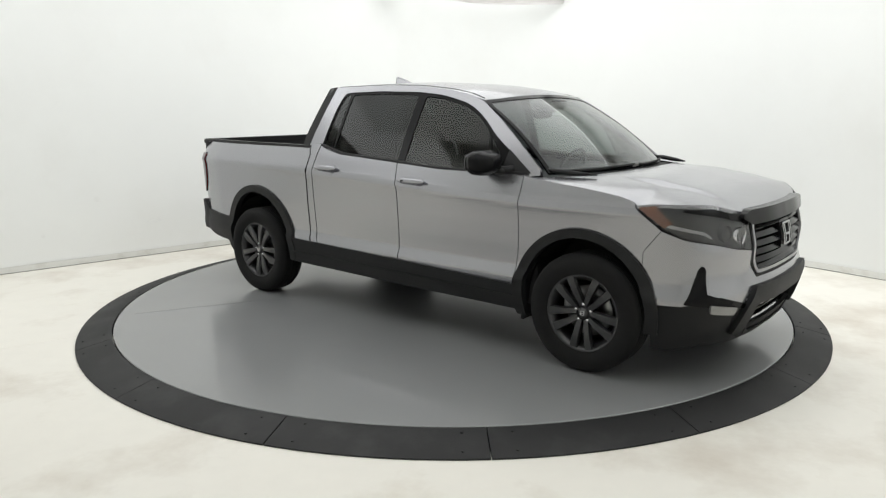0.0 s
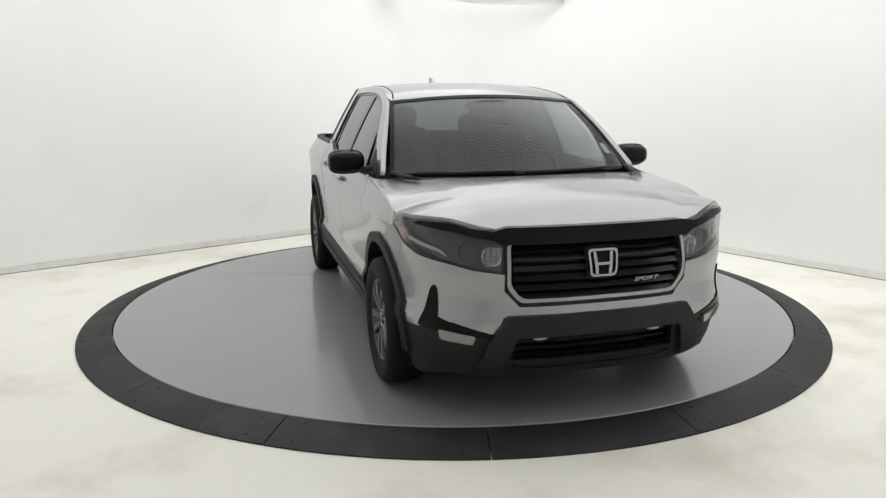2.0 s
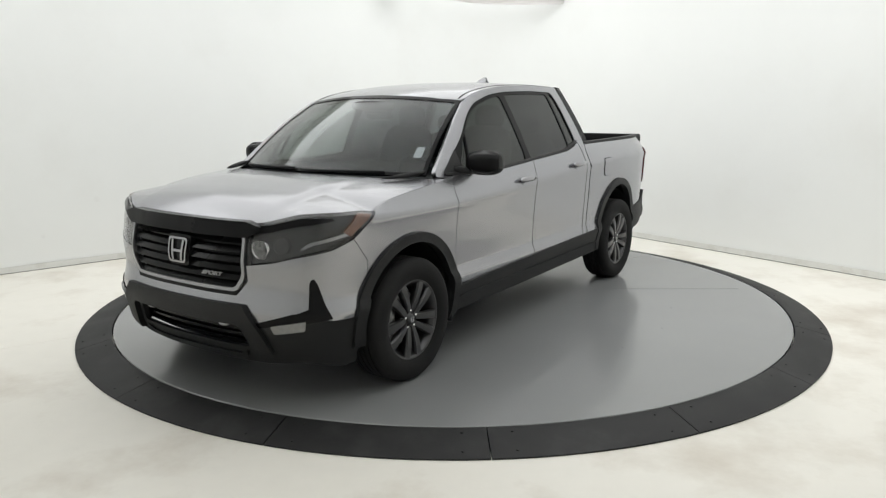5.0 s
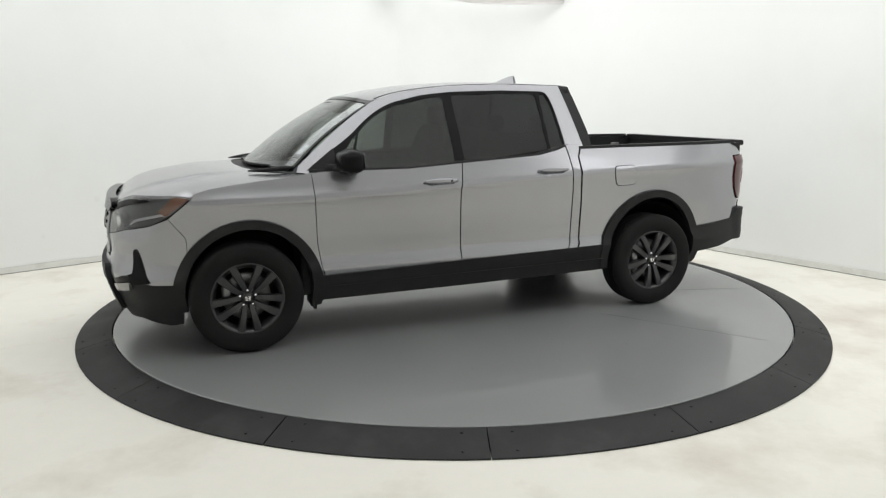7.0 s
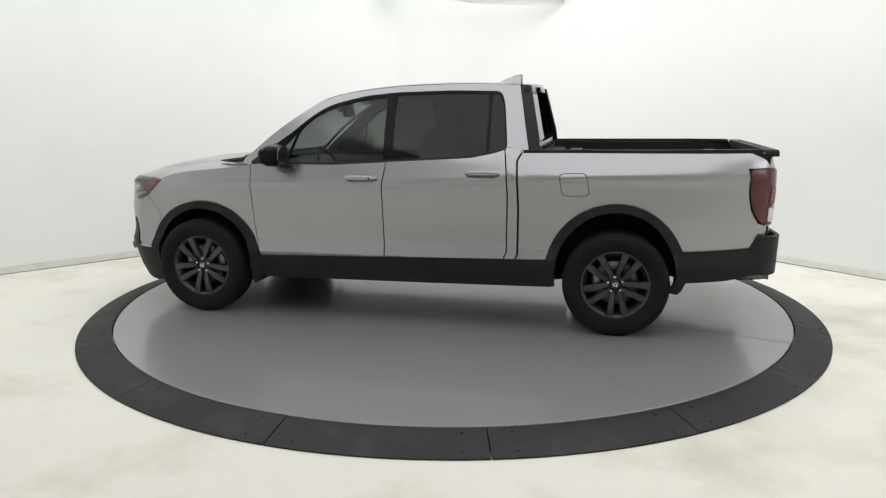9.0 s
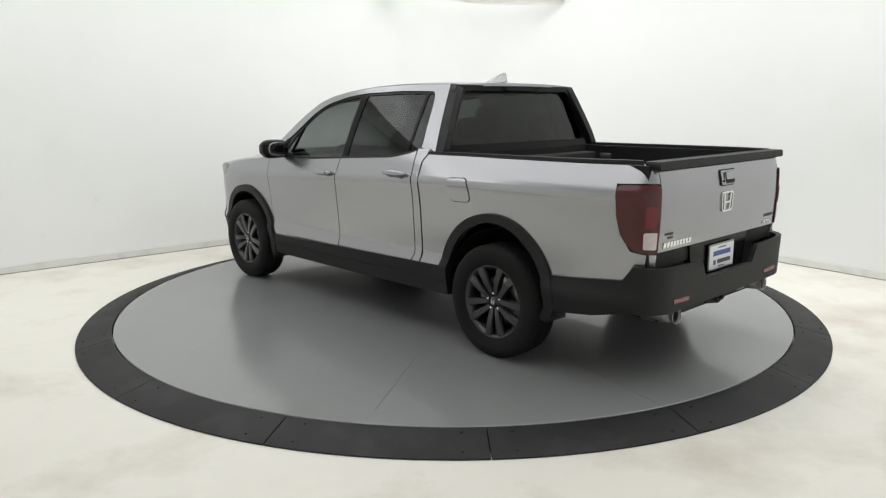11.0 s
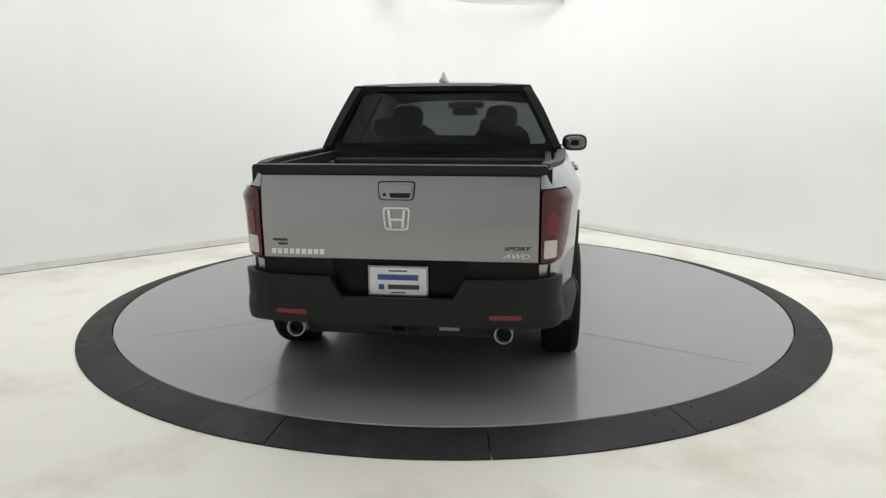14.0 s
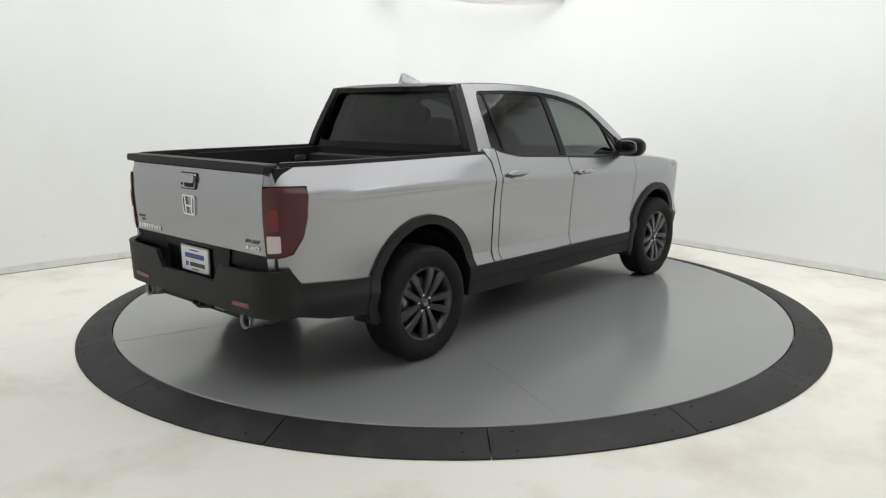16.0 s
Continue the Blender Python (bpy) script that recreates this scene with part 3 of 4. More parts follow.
    # door handles: a cup pressed into the door and a grip
    for x0, x1, z, dr in ((0.335, 0.585, 1.075, front_door), (-0.545, -0.305, 1.122, rear_door)):
        xc, h = (x0 + x1) / 2, (x1 - x0) / 2
        y0 = shell()(X(xc), z, 0)[1]
        cup = [(xc + 0.105 * math.cos(a), z - 0.004 + 0.040 * math.sin(a)) for a in np.linspace(0, 2 * math.pi, 24, endpoint=False)]
        part("handle_cup", sheet(girth(cup), shell(0.002), side=side, step=0.02, thick=0.012), PAINT, dr)
        bm = rounded(xc, side * (y0 + 0.024), z + 0.004, h, 0.016, 0.021, 2.6, 12)
        grip = part("door_handle", bm, PAINT, dr)
        if dr is front_door:
            bm = spun([(0.0, 0.0), (0.007, 0.0), (0.008, -0.004)], "y", 12)
            bmesh.ops.transform(bm, matrix=Matrix.Translation((x0 + 0.055, side * (y0 + 0.0415), z + 0.004)), verts=bm.verts)
            part("keyhole", bm, DARK, grip, "dark round keyhole")
    # mirror: arm, housing and glass
    bm = rounded(1.125, side * 1.04, 1.238, 0.09, 0.118, 0.079, 3.2, 16)
    for v in bm.verts:
        if v.co.x > 1.15:
            v.co.z = 1.238 + (v.co.z - 1.238) * 0.86
    mirror = part("door_mirror", bm, GLOSSB, truck, "black door mirror")
    part("mirror_arm", join(rounded(1.16, side * 0.915, 1.185, 0.06, 0.06, 0.022, 3.0, 10), tube([(1.25, side * 0.885, 1.195), (1.17, side * 0.95, 1.185)], 0.025)), PLASTIC, mirror)
    bm = rounded(1.042, side * 1.04, 1.238, 0.006, 0.095, 0.060, 3.2, 12)
    part("mirror_glass", bm, MIRRORG, mirror)
    sail = [(1.385, 1.176), (1.19, 1.318), (1.17, 1.176)]
    part("mirror_sail", sheet(sail, cabin(0.004), side=side, step=0.05, thick=0.03), PLASTIC, truck)
    # black rear pillar that leans down to the bed
    pil = [(-0.640, 1.742), (-0.722, 1.732), (-0.802, 1.39), (-0.815, 1.285), (-0.738, 1.275), (-0.692, 1.5)]
    part("rear_pillar_trim", sheet(pil, cabin(0.002), side=side, step=0.05, thick=0.05), PLASTIC, truck)
    # head lamp: lens, dark inner, reflectors, amber corner
    lamp = part("headlamp_housing", sheet([(u, z) for u, z in LAMP_OUT], shell(-0.045), side=side, step=0.04, thick=0.01), LAMPIN, truck)
    part("headlamp_lens", sheet(LAMP_OUT, shell(-0.002), side=side, step=0.035, thick=0.003), LENS, lamp, "clear headlamp lens")
    eyebrow = [(Fy(0.515), 0.985), (Fy(0.515), 0.945), (Fy(0.64), 0.955), (Fy(0.76), 0.985), (X(2.40), 1.018), (X(2.42), 1.03), (Fy(0.80), 1.028), (Fy(0.66), 0.995)]
    part("lamp_brow", sheet(eyebrow, shell(0.004), side=side, step=0.03, thick=0.035), GLOSSB, lamp)
    amber = [(X(2.31), 0.922), (X(2.165), 1.03), (X(2.26), 1.042), (X(2.355), 0.95)]
    part("amber_marker", sheet(amber, shell(-0.010), side=side, step=0.03, thick=0.01), AMBER, lamp, "amber side marker")
    for yc, zc, r, mt in ((0.575, 0.862, 0.046, CHROME), (0.70, 0.885, 0.046, LAMPIN)):
        c = shell(-0.04)(Fy(yc), zc, 0)
        bm = spun([(0.004, -0.03), (r * 0.6, -0.024), (r * 0.9, -0.006), (r, 0.012), (r * 1.08, 0.013), (r * 1.1, -0.03)], "x", 24)
        bmesh.ops.transform(bm, matrix=Matrix.Translation((c[0], side * c[1], zc)) @ Matrix.Rotation(side * radians(14), 4, "Z"), verts=bm.verts)
        part("reflector", bm, mt, lamp, "bright reflector bowl")
    c0 = shell(-0.03)(Fy(0.58), 0.86, 0)
    for dz in (-0.036, -0.012, 0.012, 0.036):
        for dy in (-0.04, -0.012, 0.016):
            part('reflector_facet', box(c0[0] - 0.012, c0[0] + 0.004 + 0.006 * ((dz > 0) ^ (dy > 0)), *sorted((side * (c0[1] + dy - 0.013), side * (c0[1] + dy + 0.013))), 0.862 + dz - 0.011, 0.862 + dz + 0.011, 0.003, 1), FOGL, lamp, smooth=False)
    drl = [(X(2.30), 0.93), (Fy(0.84), 0.885), (Fy(0.80), 0.862), (Fy(0.80), 0.872), (Fy(0.835), 0.90), (X(2.31), 0.945)]
    part("light_blade", sheet(drl, shell(-0.02), side=side, step=0.03, thick=0.01), SATIN, lamp)
    # tail lamp
    tail = soften([(X(-2.22), 1.168), (X(-2.228), 1.0), (X(-2.255), 0.90), (X(-2.315), 0.815), (Ry(0.83), 0.795), (Ry(0.748), 0.79), (Ry(0.748), 1.17), (Ry(0.83), 1.172)], 0.03)
    tl = part("tail_lamp", sheet(tail, shell(0.012), side=side, step=0.03, thick=0.05), REDL, truck, "dark red tail lamp")
    part("reverse_lens", sheet(soften([(Ry(0.832), 0.912), (Ry(0.832), 0.82), (Ry(0.765), 0.815), (Ry(0.765), 0.912)], 0.01), shell(0.016), side=side, step=0.03, thick=0.01), CLEARL, tl, "clear reversing lens")
    part("brake_lens", sheet(soften([(Ry(0.825), 1.06), (Ry(0.83), 0.935), (Ry(0.775), 0.935), (Ry(0.775), 1.05)], 0.025), shell(0.0155), side=side, step=0.03, thick=0.01), REDB, tl, "brighter red brake lens")
    # bed rail cap
    rail = girth([(-0.70, 1.262), (-1.6, 1.27), (-2.30, 1.277)]) + girth([(-2.37, 1.274), (-2.37, 1.296), (-2.30, 1.297), (-1.6, 1.292), (-0.70, 1.286)])
    part("bed_rail_cap", sheet(rail, lambda u, z, d: (shell(0.006)(u, 1.275, d)[0], shell(0.006)(u, 1.275, d)[1], z), side=side, step=0.04, thick=0.055), PLASTIC, truck)
    # front bumper corner pieces: air curtain blade, fog lamp
    blade = [(Fy(0.832), 0.69), (Fy(0.84), 0.712), (Fy(0.852), 0.715), (Fy(0.864), 0.69), (X(2.46), 0.57), (X(2.43), 0.50), (Fy(0.72), 0.475), (Fy(0.56), 0.45), (Fy(0.56), 0.475), (Fy(0.77), 0.538), (Fy(0.826), 0.560)]
    part("bumper_blade", sheet(blade, shell(0.006), side=side, step=0.03, thick=0.03), GLOSSB, truck)
    fog = soften([(Fy(0.65), 0.472), (Fy(0.815), 0.502), (Fy(0.81), 0.448), (Fy(0.665), 0.426)], 0.012)
    part("fog_lamp", sheet(fog, shell(0.02), side=side, step=0.02, thick=0.02), FOGL, truck, "clear fog lamp")
    # mud flap and exhaust
    part("mud_flap", box(-1.785, -1.76, *(sorted((side * 0.76, side * 0.945))), 0.31, 0.55, 0.008), PLASTIC, truck)
    part("mud_flap", box(1.36, 1.385, *(sorted((side * 0.70, side * 0.95))), 0.24, 0.5, 0.008), PLASTIC, truck)
    bm = spun([(0.043, -0.12), (0.047, -0.02), (0.047, 0.12), (0.043, 0.12), (0.040, 0.02), (0.038, -0.10)], "x", 28, ends=True)
    bmesh.ops.transform(bm, matrix=Matrix.Translation((-2.345, side * 0.565, 0.402)) @ Matrix.Rotation(radians(4), 4, "Y"), verts=bm.verts)
    tip = part("exhaust_tip", bm, STEEL, truck, "round steel exhaust tip")
    bm = spun([(0.047 + 0.003 * math.cos(k), 0.004 * math.sin(k)) for k in np.linspace(0, 2 * math.pi, 8, endpoint=False)], "x", 28, ends=True)
    bmesh.ops.transform(bm, matrix=Matrix.Translation((-2.465, side * 0.565, 0.410)) @ Matrix.Rotation(radians(4), 4, "Y"), verts=bm.verts)
    part("tip_rim", bm, BADGE, tip, "chrome rim")
    # dark disc that closes the bore
    bm = spun([(0.0, 0.0), (0.040, 0.0), (0.040, 0.004), (0.0, 0.004)], "x", 20)
    bmesh.ops.transform(bm, matrix=Matrix.Translation((-2.40, side * 0.565, 0.405)), verts=bm.verts)
    part("tip_bore", bm, DARK, tip, "dark disc inside the tip")
    part("rear_reflector", sheet(soften([(Ry(0.655), 0.528), (Ry(0.655), 0.502), (Ry(0.49), 0.497), (Ry(0.49), 0.522)], 0.008), shell(0.110), side=side, step=0.03, thick=0.012), REDB, truck, "red rear reflector")

# fuel door on the driver's side: a seam and a flap
flap = soften([(-0.961, 1.128), (-1.138, 1.135), (-1.163, 0.985), (-0.99, 0.980)], 0.035)
big = soften([(-0.957, 1.132), (-1.142, 1.139), (-1.167, 0.981), (-0.986, 0.976)], 0.037)
part("fuel_door_seam", sheet(girth(big), shell(0.0015), step=0.02, thick=0.010), DARK, truck)
part("fuel_door", sheet(girth(flap), shell(0.0055), step=0.02, thick=0.012), PAINT, truck)

# bonnet: it meets the fenders and the lamps' upper edges
RIM = [(x, shell()(X(x), FENDER_T(x), 0)[1], FENDER_T(x)) for x in (1.30, 1.42, 1.5, 1.6, 1.75, 1.9, 2.05, 2.13)]
RIM += sorted((p[0], p[1], p[2] + 0.004) for p in (shell()(u, z, 0) for u, z in LAMP_OUT[6:]))
RIM_X, RIM_Y, RIM_Z = zip(*RIM)


def hood_place(off=0.0):
    def place(x, y, d):
        yb, zf, zc = np.interp(x, RIM_X, RIM_Y), np.interp(x, RIM_X, RIM_Z), HOOD_C(x)
        t = min(abs(y) / yb, 1.05)
        lift = 0.016 * max(0.0, min(1.0, (0.60 - abs(y)) / 0.05)) * max(0.0, min(1.0, (x - 1.75) / 0.3)) * max(0.0, min(1.0, (2.6 - x) / 0.15))
        return (x, y, zc - (zc - zf) * t**3.2 + lift * (1 - t) * 2 - 0.012 * (1 - t) - d + off)
    return place


edge = [(x, y - 0.011) for x, y, z in RIM[1:]]
right_half = [(1.79, 0.0), (1.785, 0.2), (1.765, 0.4), (1.71, 0.60), (1.63, 0.74), (1.53, 0.825)] + edge[:-1] + [(2.595, 0.505), (2.612, 0.46), (2.645, 0.25), (2.652, 0.0)]
bonnet_line = right_half + [(x, -y) for x, y in right_half[-2:0:-1]]
part("bonnet", sheet(bonnet_line, hood_place(-0.002), step=0.034, thick=0.02), PAINT, truck)
cowl = [(1.80, 0.0), (1.795, 0.2), (1.775, 0.4), (1.72, 0.60), (1.64, 0.74), (1.54, 0.81), (1.45, 0.78), (1.46, 0.74), (1.60, 0.4), (1.66, 0.0)]
cowl = cowl + [(x, -y) for x, y in cowl[-2:0:-1]]
part("cowl_panel", sheet(cowl, lambda x, y, d: (x, y, 1.165 - 0.03 * abs(y) ** 2 - d), step=0.06, thick=0.02), PLASTIC, truck)

for s in (1, -1):
    part("cowl_end", tube([(1.45, s * 0.806, 1.195), (1.54, s * 0.79, 1.186), (1.65, s * 0.755, 1.176), (1.76, s * 0.70, 1.170)], [0.008, 0.017, 0.015, 0.005], 10), PLASTIC, truck, "black plastic end of the cowl")

# roof
half = [(0.945, 0.0), (0.935, 0.3), (0.90, 0.55), (0.865, 0.675)] + [(x, cabin_y(x, ROOF_E(x)) - 0.002) for x in (0.8, 0.72, 0.6, 0.45, 0.26, 0.05, -0.15, -0.4, -0.65)] + [(-0.70, 0.60), (-0.725, 0.3), (-0.73, 0.0)]


def roof_place(x, y, d):
    e = cabin_y(x, ROOF_E(x))
    t = min(abs(y) / e, 1.0)
    return (x, y, ROOF_C(x) - (ROOF_C(x) - ROOF_E(x)) * t**2.6 - d)


part("roof", sheet(half + [(x, -y) for x, y in half[-2:0:-1]], roof_place, step=0.06, thick=0.02), PAINT, truck)
for side in (1, -1):
    pts = [(x, side * (cabin_y(x, ROOF_E(x)) - 0.045), roof_place(x, cabin_y(x, ROOF_E(x)) - 0.045, 0)[2] - 0.003) for x in np.linspace(0.84, -0.66, 16)]
    part("roof_moulding", tube(pts, 0.0065, 6), PLASTIC, truck)
bm = bmesh.new()
fin = [(-0.38, 0.0, 0.022), (-0.45, 0.030, 0.020), (-0.52, 0.056, 0.016), (-0.565, 0.066, 0.010), (-0.58, 0.064, 0.008), (-0.585, 0.0, 0.026)]
base_z = 1.765
lo_l = [bm.verts.new((x, w + 0.012, base_z)) for x, h, w in fin]
lo_r = [bm.verts.new((x, -w - 0.012, base_z)) for x, h, w in fin]
hi_l = [bm.verts.new((x, 0.004, base_z + 0.006 + h)) for x, h, w in fin]
hi_r = [bm.verts.new((x, -0.004, base_z + 0.006 + h)) for x, h, w in fin]
for i in range(len(fin) - 1):
    for a, b in ((lo_l, hi_l), (hi_l, hi_r), (hi_r, lo_r)):
        bm.faces.new((a[i], a[i + 1], b[i + 1], b[i]))
bm.faces.new((lo_l[-1], lo_r[-1], hi_r[-1], hi_l[-1]))
part("antenna_fin", bm, PAINT, truck)


# windscreen and rear window
def wind(off=0.0):
    def place(a, b, d):
        k = abs(a)
        lo = Vector((1.715 - 0.235 * k**2.2, 0.825 * a, 1.178 - 0.004 * k))
        hi = Vector((0.950 - 0.09 * k**2.2, 0.685 * a, 1.668 - 0.042 * k**2))
        p = lo.lerp(hi, b)
        bow = 0.03 * math.sin(math.pi * b)
        return p + Vector((0.55, 0, 0.83)) * (bow - d + off)
    return place


full = [(-1, 0), (1, 0), (1, 1), (-1, 1)]
pane = soften([(-0.972, 0.03), (0.972, 0.03), (0.966, 0.955), (-0.966, 0.955)], 0.04)
part("windscreen_border", sheet(full, wind(), [pane], step=0.08, thick=0.012), GLOSSB, truck, "black border of the windscreen")
part("windscreen", sheet(soften([(-0.98, 0.022), (0.98, 0.022), (0.975, 0.965), (-0.975, 0.965)], 0.04), wind(-0.004), step=0.08, thick=0.004), WGLASS, truck, "clear windscreen")
part("inspection_sticker", sheet([(0.86, 0.20), (0.92, 0.20), (0.92, 0.32), (0.86, 0.32)], wind(-0.0095), step=0.03, thick=0.001), WHITE, truck)
for y0, y1 in ((-0.70, -0.08), (-0.02, 0.60)):
    a = Vector(wind(0.012)(y0 / 0.83, 0.004, 0))
    b = Vector(wind(0.012)(y1 / 0.83, 0.018, 0))
    pts = [a.lerp(b, k / 8) for k in range(9)]
    for k, p in enumerate(pts):
        q = Vector(wind(0.012)(p.y / 0.83, 0.004 + 0.014 * k / 8, 0))
        p.x, p.z = q.x, q.z
    part("wiper", tube(pts, 0.008, 6), PLASTIC, truck)


def rear_place(off=0.0):
    def place(y, z, d):
        return (-0.722 - (1.735 - z) * 0.185 + 0.02 * (y / 0.8) ** 2 + d - off, y, z)
    return place


rw = [(0.648, 1.735), (0.885, 1.265), (-0.885, 1.265), (-0.648, 1.735)]
rg = soften([(0.585, 1.695), (0.775, 1.322), (-0.775, 1.322), (-0.585, 1.695)], 0.05)
part("rear_window_surround", sheet(rw, rear_place(), [rg], step=0.07, thick=0.04), GLOSSB, truck, "black rear window surround")
part("rear_window", sheet([(y * 1.03, 1.51 + (z - 1.51) * 1.06) for y, z in rg], rear_place(-0.042), step=0.08, thick=0.004), RGLASS, truck, "tinted rear glass")
part("high_brake_lamp", sheet(soften([(0.20, 1.728), (0.16, 1.698), (-0.16, 1.698), (-0.20, 1.728)], 0.01), rear_place(0.02), step=0.05, thick=0.03), GLOSSB, truck)

# ---- nose ----
gl = soften([(Fy(-0.482), 0.93), (Fy(-0.482), 0.725), (Fy(-0.425), 0.652), (Fy(0.425), 0.652), (Fy(0.482), 0.725), (Fy(0.482), 0.93)], 0.03)
gout = soften([(Fy(-0.500), 0.93), (Fy(-0.500), 0.712), (Fy(-0.437), 0.634), (Fy(0.437), 0.634), (Fy(0.500), 0.712), (Fy(0.500), 0.93)], 0.03)
gap = soften([(Fy(-0.513), 0.93), (Fy(-0.513), 0.70), (Fy(-0.445), 0.612), (Fy(0.445), 0.612), (Fy(0.513), 0.70), (Fy(0.513), 0.93)], 0.03)
grille = part("grille", sheet(gout, shell(-0.055), step=0.06, thick=0.01), GLOSSB, truck, "black slatted radiator grille")
part("grille_gap", sheet(gap, shell(-0.004), [gl], step=0.04, thick=0.03), DARK, grille, "dark gap round the grille")
part("grille_surround", sheet(gout, shell(0.008), [gl], step=0.03, thick=0.05), SATIN, grille, "satin silver grille surround")
for z in (0.905, 0.855, 0.805, 0.755, 0.705, 0.662):
    w = 0.468 if z > 0.72 else 0.43 if z < 0.68 else 0.46
    bar = [(Fy(-w), z + 0.015), (Fy(-w), z - 0.012), (Fy(w), z - 0.012), (Fy(w), z + 0.015)]
    part("slat", sheet(bar, lambda u, v, d, z=z: shell(-0.012 + (v - z) * -0.8)(u, v, d), step=0.05, thick=0.03), GLOSSB, grille)
cap = [(Fy(-0.50), 1.008), (Fy(-0.60), 0.985), (Fy(-0.60), 0.965), (Fy(-0.505), 0.925), (Fy(0.505), 0.925), (Fy(0.60), 0.965), (Fy(0.60), 0.985), (Fy(0.50), 1.008)]
part("grille_cap", sheet(cap, shell(lambda u, z: 0.022 + 0.45 * max(0.0, z - 0.965)), step=0.04, thick=0.06), GLOSSB, grille, "gloss black bar over the grille")


def emblem(place, parent, w, h, mat, name="emblem"):
    """A bright rounded ring with two leaning bars and a cross bar."""
    ring = soften([(-w, h), (w, h), (w * 0.86, -h), (-w * 0.86, -h)], w * 0.3)
    inner_ = soften([(-w * 0.86, h * 0.84), (w * 0.86, h * 0.84), (w * 0.74, -h * 0.84), (-w * 0.74, -h * 0.84)], w * 0.25)
    bars = []
    for s in (1, -1):
        bars.append(sheet([(s * w * 0.66, h * 0.8), (s * w * 0.46, h * 0.8), (s * w * 0.32, -h * 0.8), (s * w * 0.52, -h * 0.8)][::s], place, step=0.03, thick=0.008))
    bars.append(sheet([(-w * 0.42, h * 0.04), (w * 0.42, h * 0.04), (w * 0.38, -h * 0.16), (-w * 0.38, -h * 0.16)], place, step=0.03, thick=0.0075))
    part(name, join(sheet(ring, place, [inner_], step=0.02, thick=0.01), *bars), mat, parent, "chrome badge")


emblem(lambda u, v, d: shell(0.012)(Fy(u) if u else 0.0, 0.820 + v, d), grille, 0.084, 0.07, BADGE)
bk = soften([(Fy(-0.10), 0.905), (Fy(0.10), 0.905), (Fy(0.088), 0.735), (Fy(-0.088), 0.735)], 0.03)
part("badge_plate", sheet(bk, shell(0.0), step=0.04, thick=0.03), GLOSSB, grille)

# silver bumper skin under the lamps and round the grille
half = [(0.0, 0.612), (Fy(0.435), 0.612), (Fy(0.512), 0.695), (Fy(0.512), 0.780), (Fy(0.66), 0.800), (Fy(0.78), 0.830), (X(2.42), 0.860), (X(2.299), 0.9055), (X(2.2035), 0.778), (X(2.2025), 0.64)]
half += [(X(x), z) for x, z in arch(ARCH_F, 9, 2.2, grow=0.02)][::-1] + [(X(2.27), 0.485), (X(2.42), 0.487), (Fy(0.82), 0.52), (Fy(0.76), 0.54), (Fy(0.55), 0.475), (Fy(0.52), 0.565), (0.0, 0.568)]
bumper_skin = half + [(-u, z) for u, z in half[-2:0:-1]]
front_bumper = part("front_bumper", sheet(bumper_skin, shell(), step=0.045, thick=0.02), PAINT, truck, "silver front bumper skin")
low = [(0.0, 0.55), (Fy(0.52), 0.55), (Fy(0.55), 0.47), (Fy(0.76), 0.53), (Fy(0.82), 0.51), (X(2.42), 0.482), (X(2.24), 0.482), (X(2.26), 0.215), (X(2.34), 0.205), (Fy(0.80), 0.245), (Fy(0.5), 0.225), (0.0, 0.225)]
low = low + [(-u, z) for u, z in low[-2:0:-1]]
mouth = soften([(Fy(-0.44), 0.462), (Fy(0.44), 0.462), (Fy(0.475), 0.325), (Fy(-0.475), 0.325)], 0.02)
part("lower_bumper", sheet(low, shell(-0.004), [mouth], step=0.05, thick=0.03), PLASTIC, front_bumper, "black plastic lower bumper")
bar = [(Fy(0.50), 0.575), (Fy(0.575), 0.46), (Fy(0.64), 0.30), (Fy(0.54), 0.262), (Fy(0.475), 0.44), (Fy(0.45), 0.462)]
bar = bar + [(-u, z) for u, z in bar[::-1]]
part("bumper_bar", sheet(bar, shell(0.03), step=0.04, thick=0.05), PLASTIC, front_bumper, "raised black bumper bar")
part("intake_back", sheet([(Fy(-0.5), 0.46), (Fy(0.5), 0.46), (Fy(0.5), 0.29), (Fy(-0.5), 0.29)], shell(-0.09), step=0.08, thick=0.01), DARK, front_bumper)
for z in (0.425, 0.385, 0.345):
    part("intake_slat", sheet([(Fy(-0.455), z + 0.008), (Fy(0.455), z + 0.008), (Fy(0.455), z - 0.008), (Fy(-0.455), z - 0.008)], shell(-0.04), step=0.06, thick=0.03), GLOSSB, front_bumper)
for y in (-0.325, 0.325):
    c = shell(-0.02)(Fy(y), 0.445, 0)
    part("tow_eye", rounded(c[0], c[1], 0.445, 0.02, 0.038, 0.014, 2.5, 8), SATIN, front_bumper, "pale metal tow eye")
skid = [(Fy(-0.46), 0.30), (Fy(-0.40), 0.275), (Fy(0.40), 0.275), (Fy(0.46), 0.30), (Fy(0.44), 0.255), (Fy(-0.44), 0.255)]
part("skid_trim", sheet(skid, shell(0.01), step=0.05, thick=0.03), PLASTIC, front_bumper)

# ---- tail ----


def gate(off=0.0):
    """The tailgate: place() over y and z."""
    inner = shell(off)
    def place(y, z, d):
        p = inner(Ry(abs(y)), z, d)
        return (p[0], y, z)
    return place


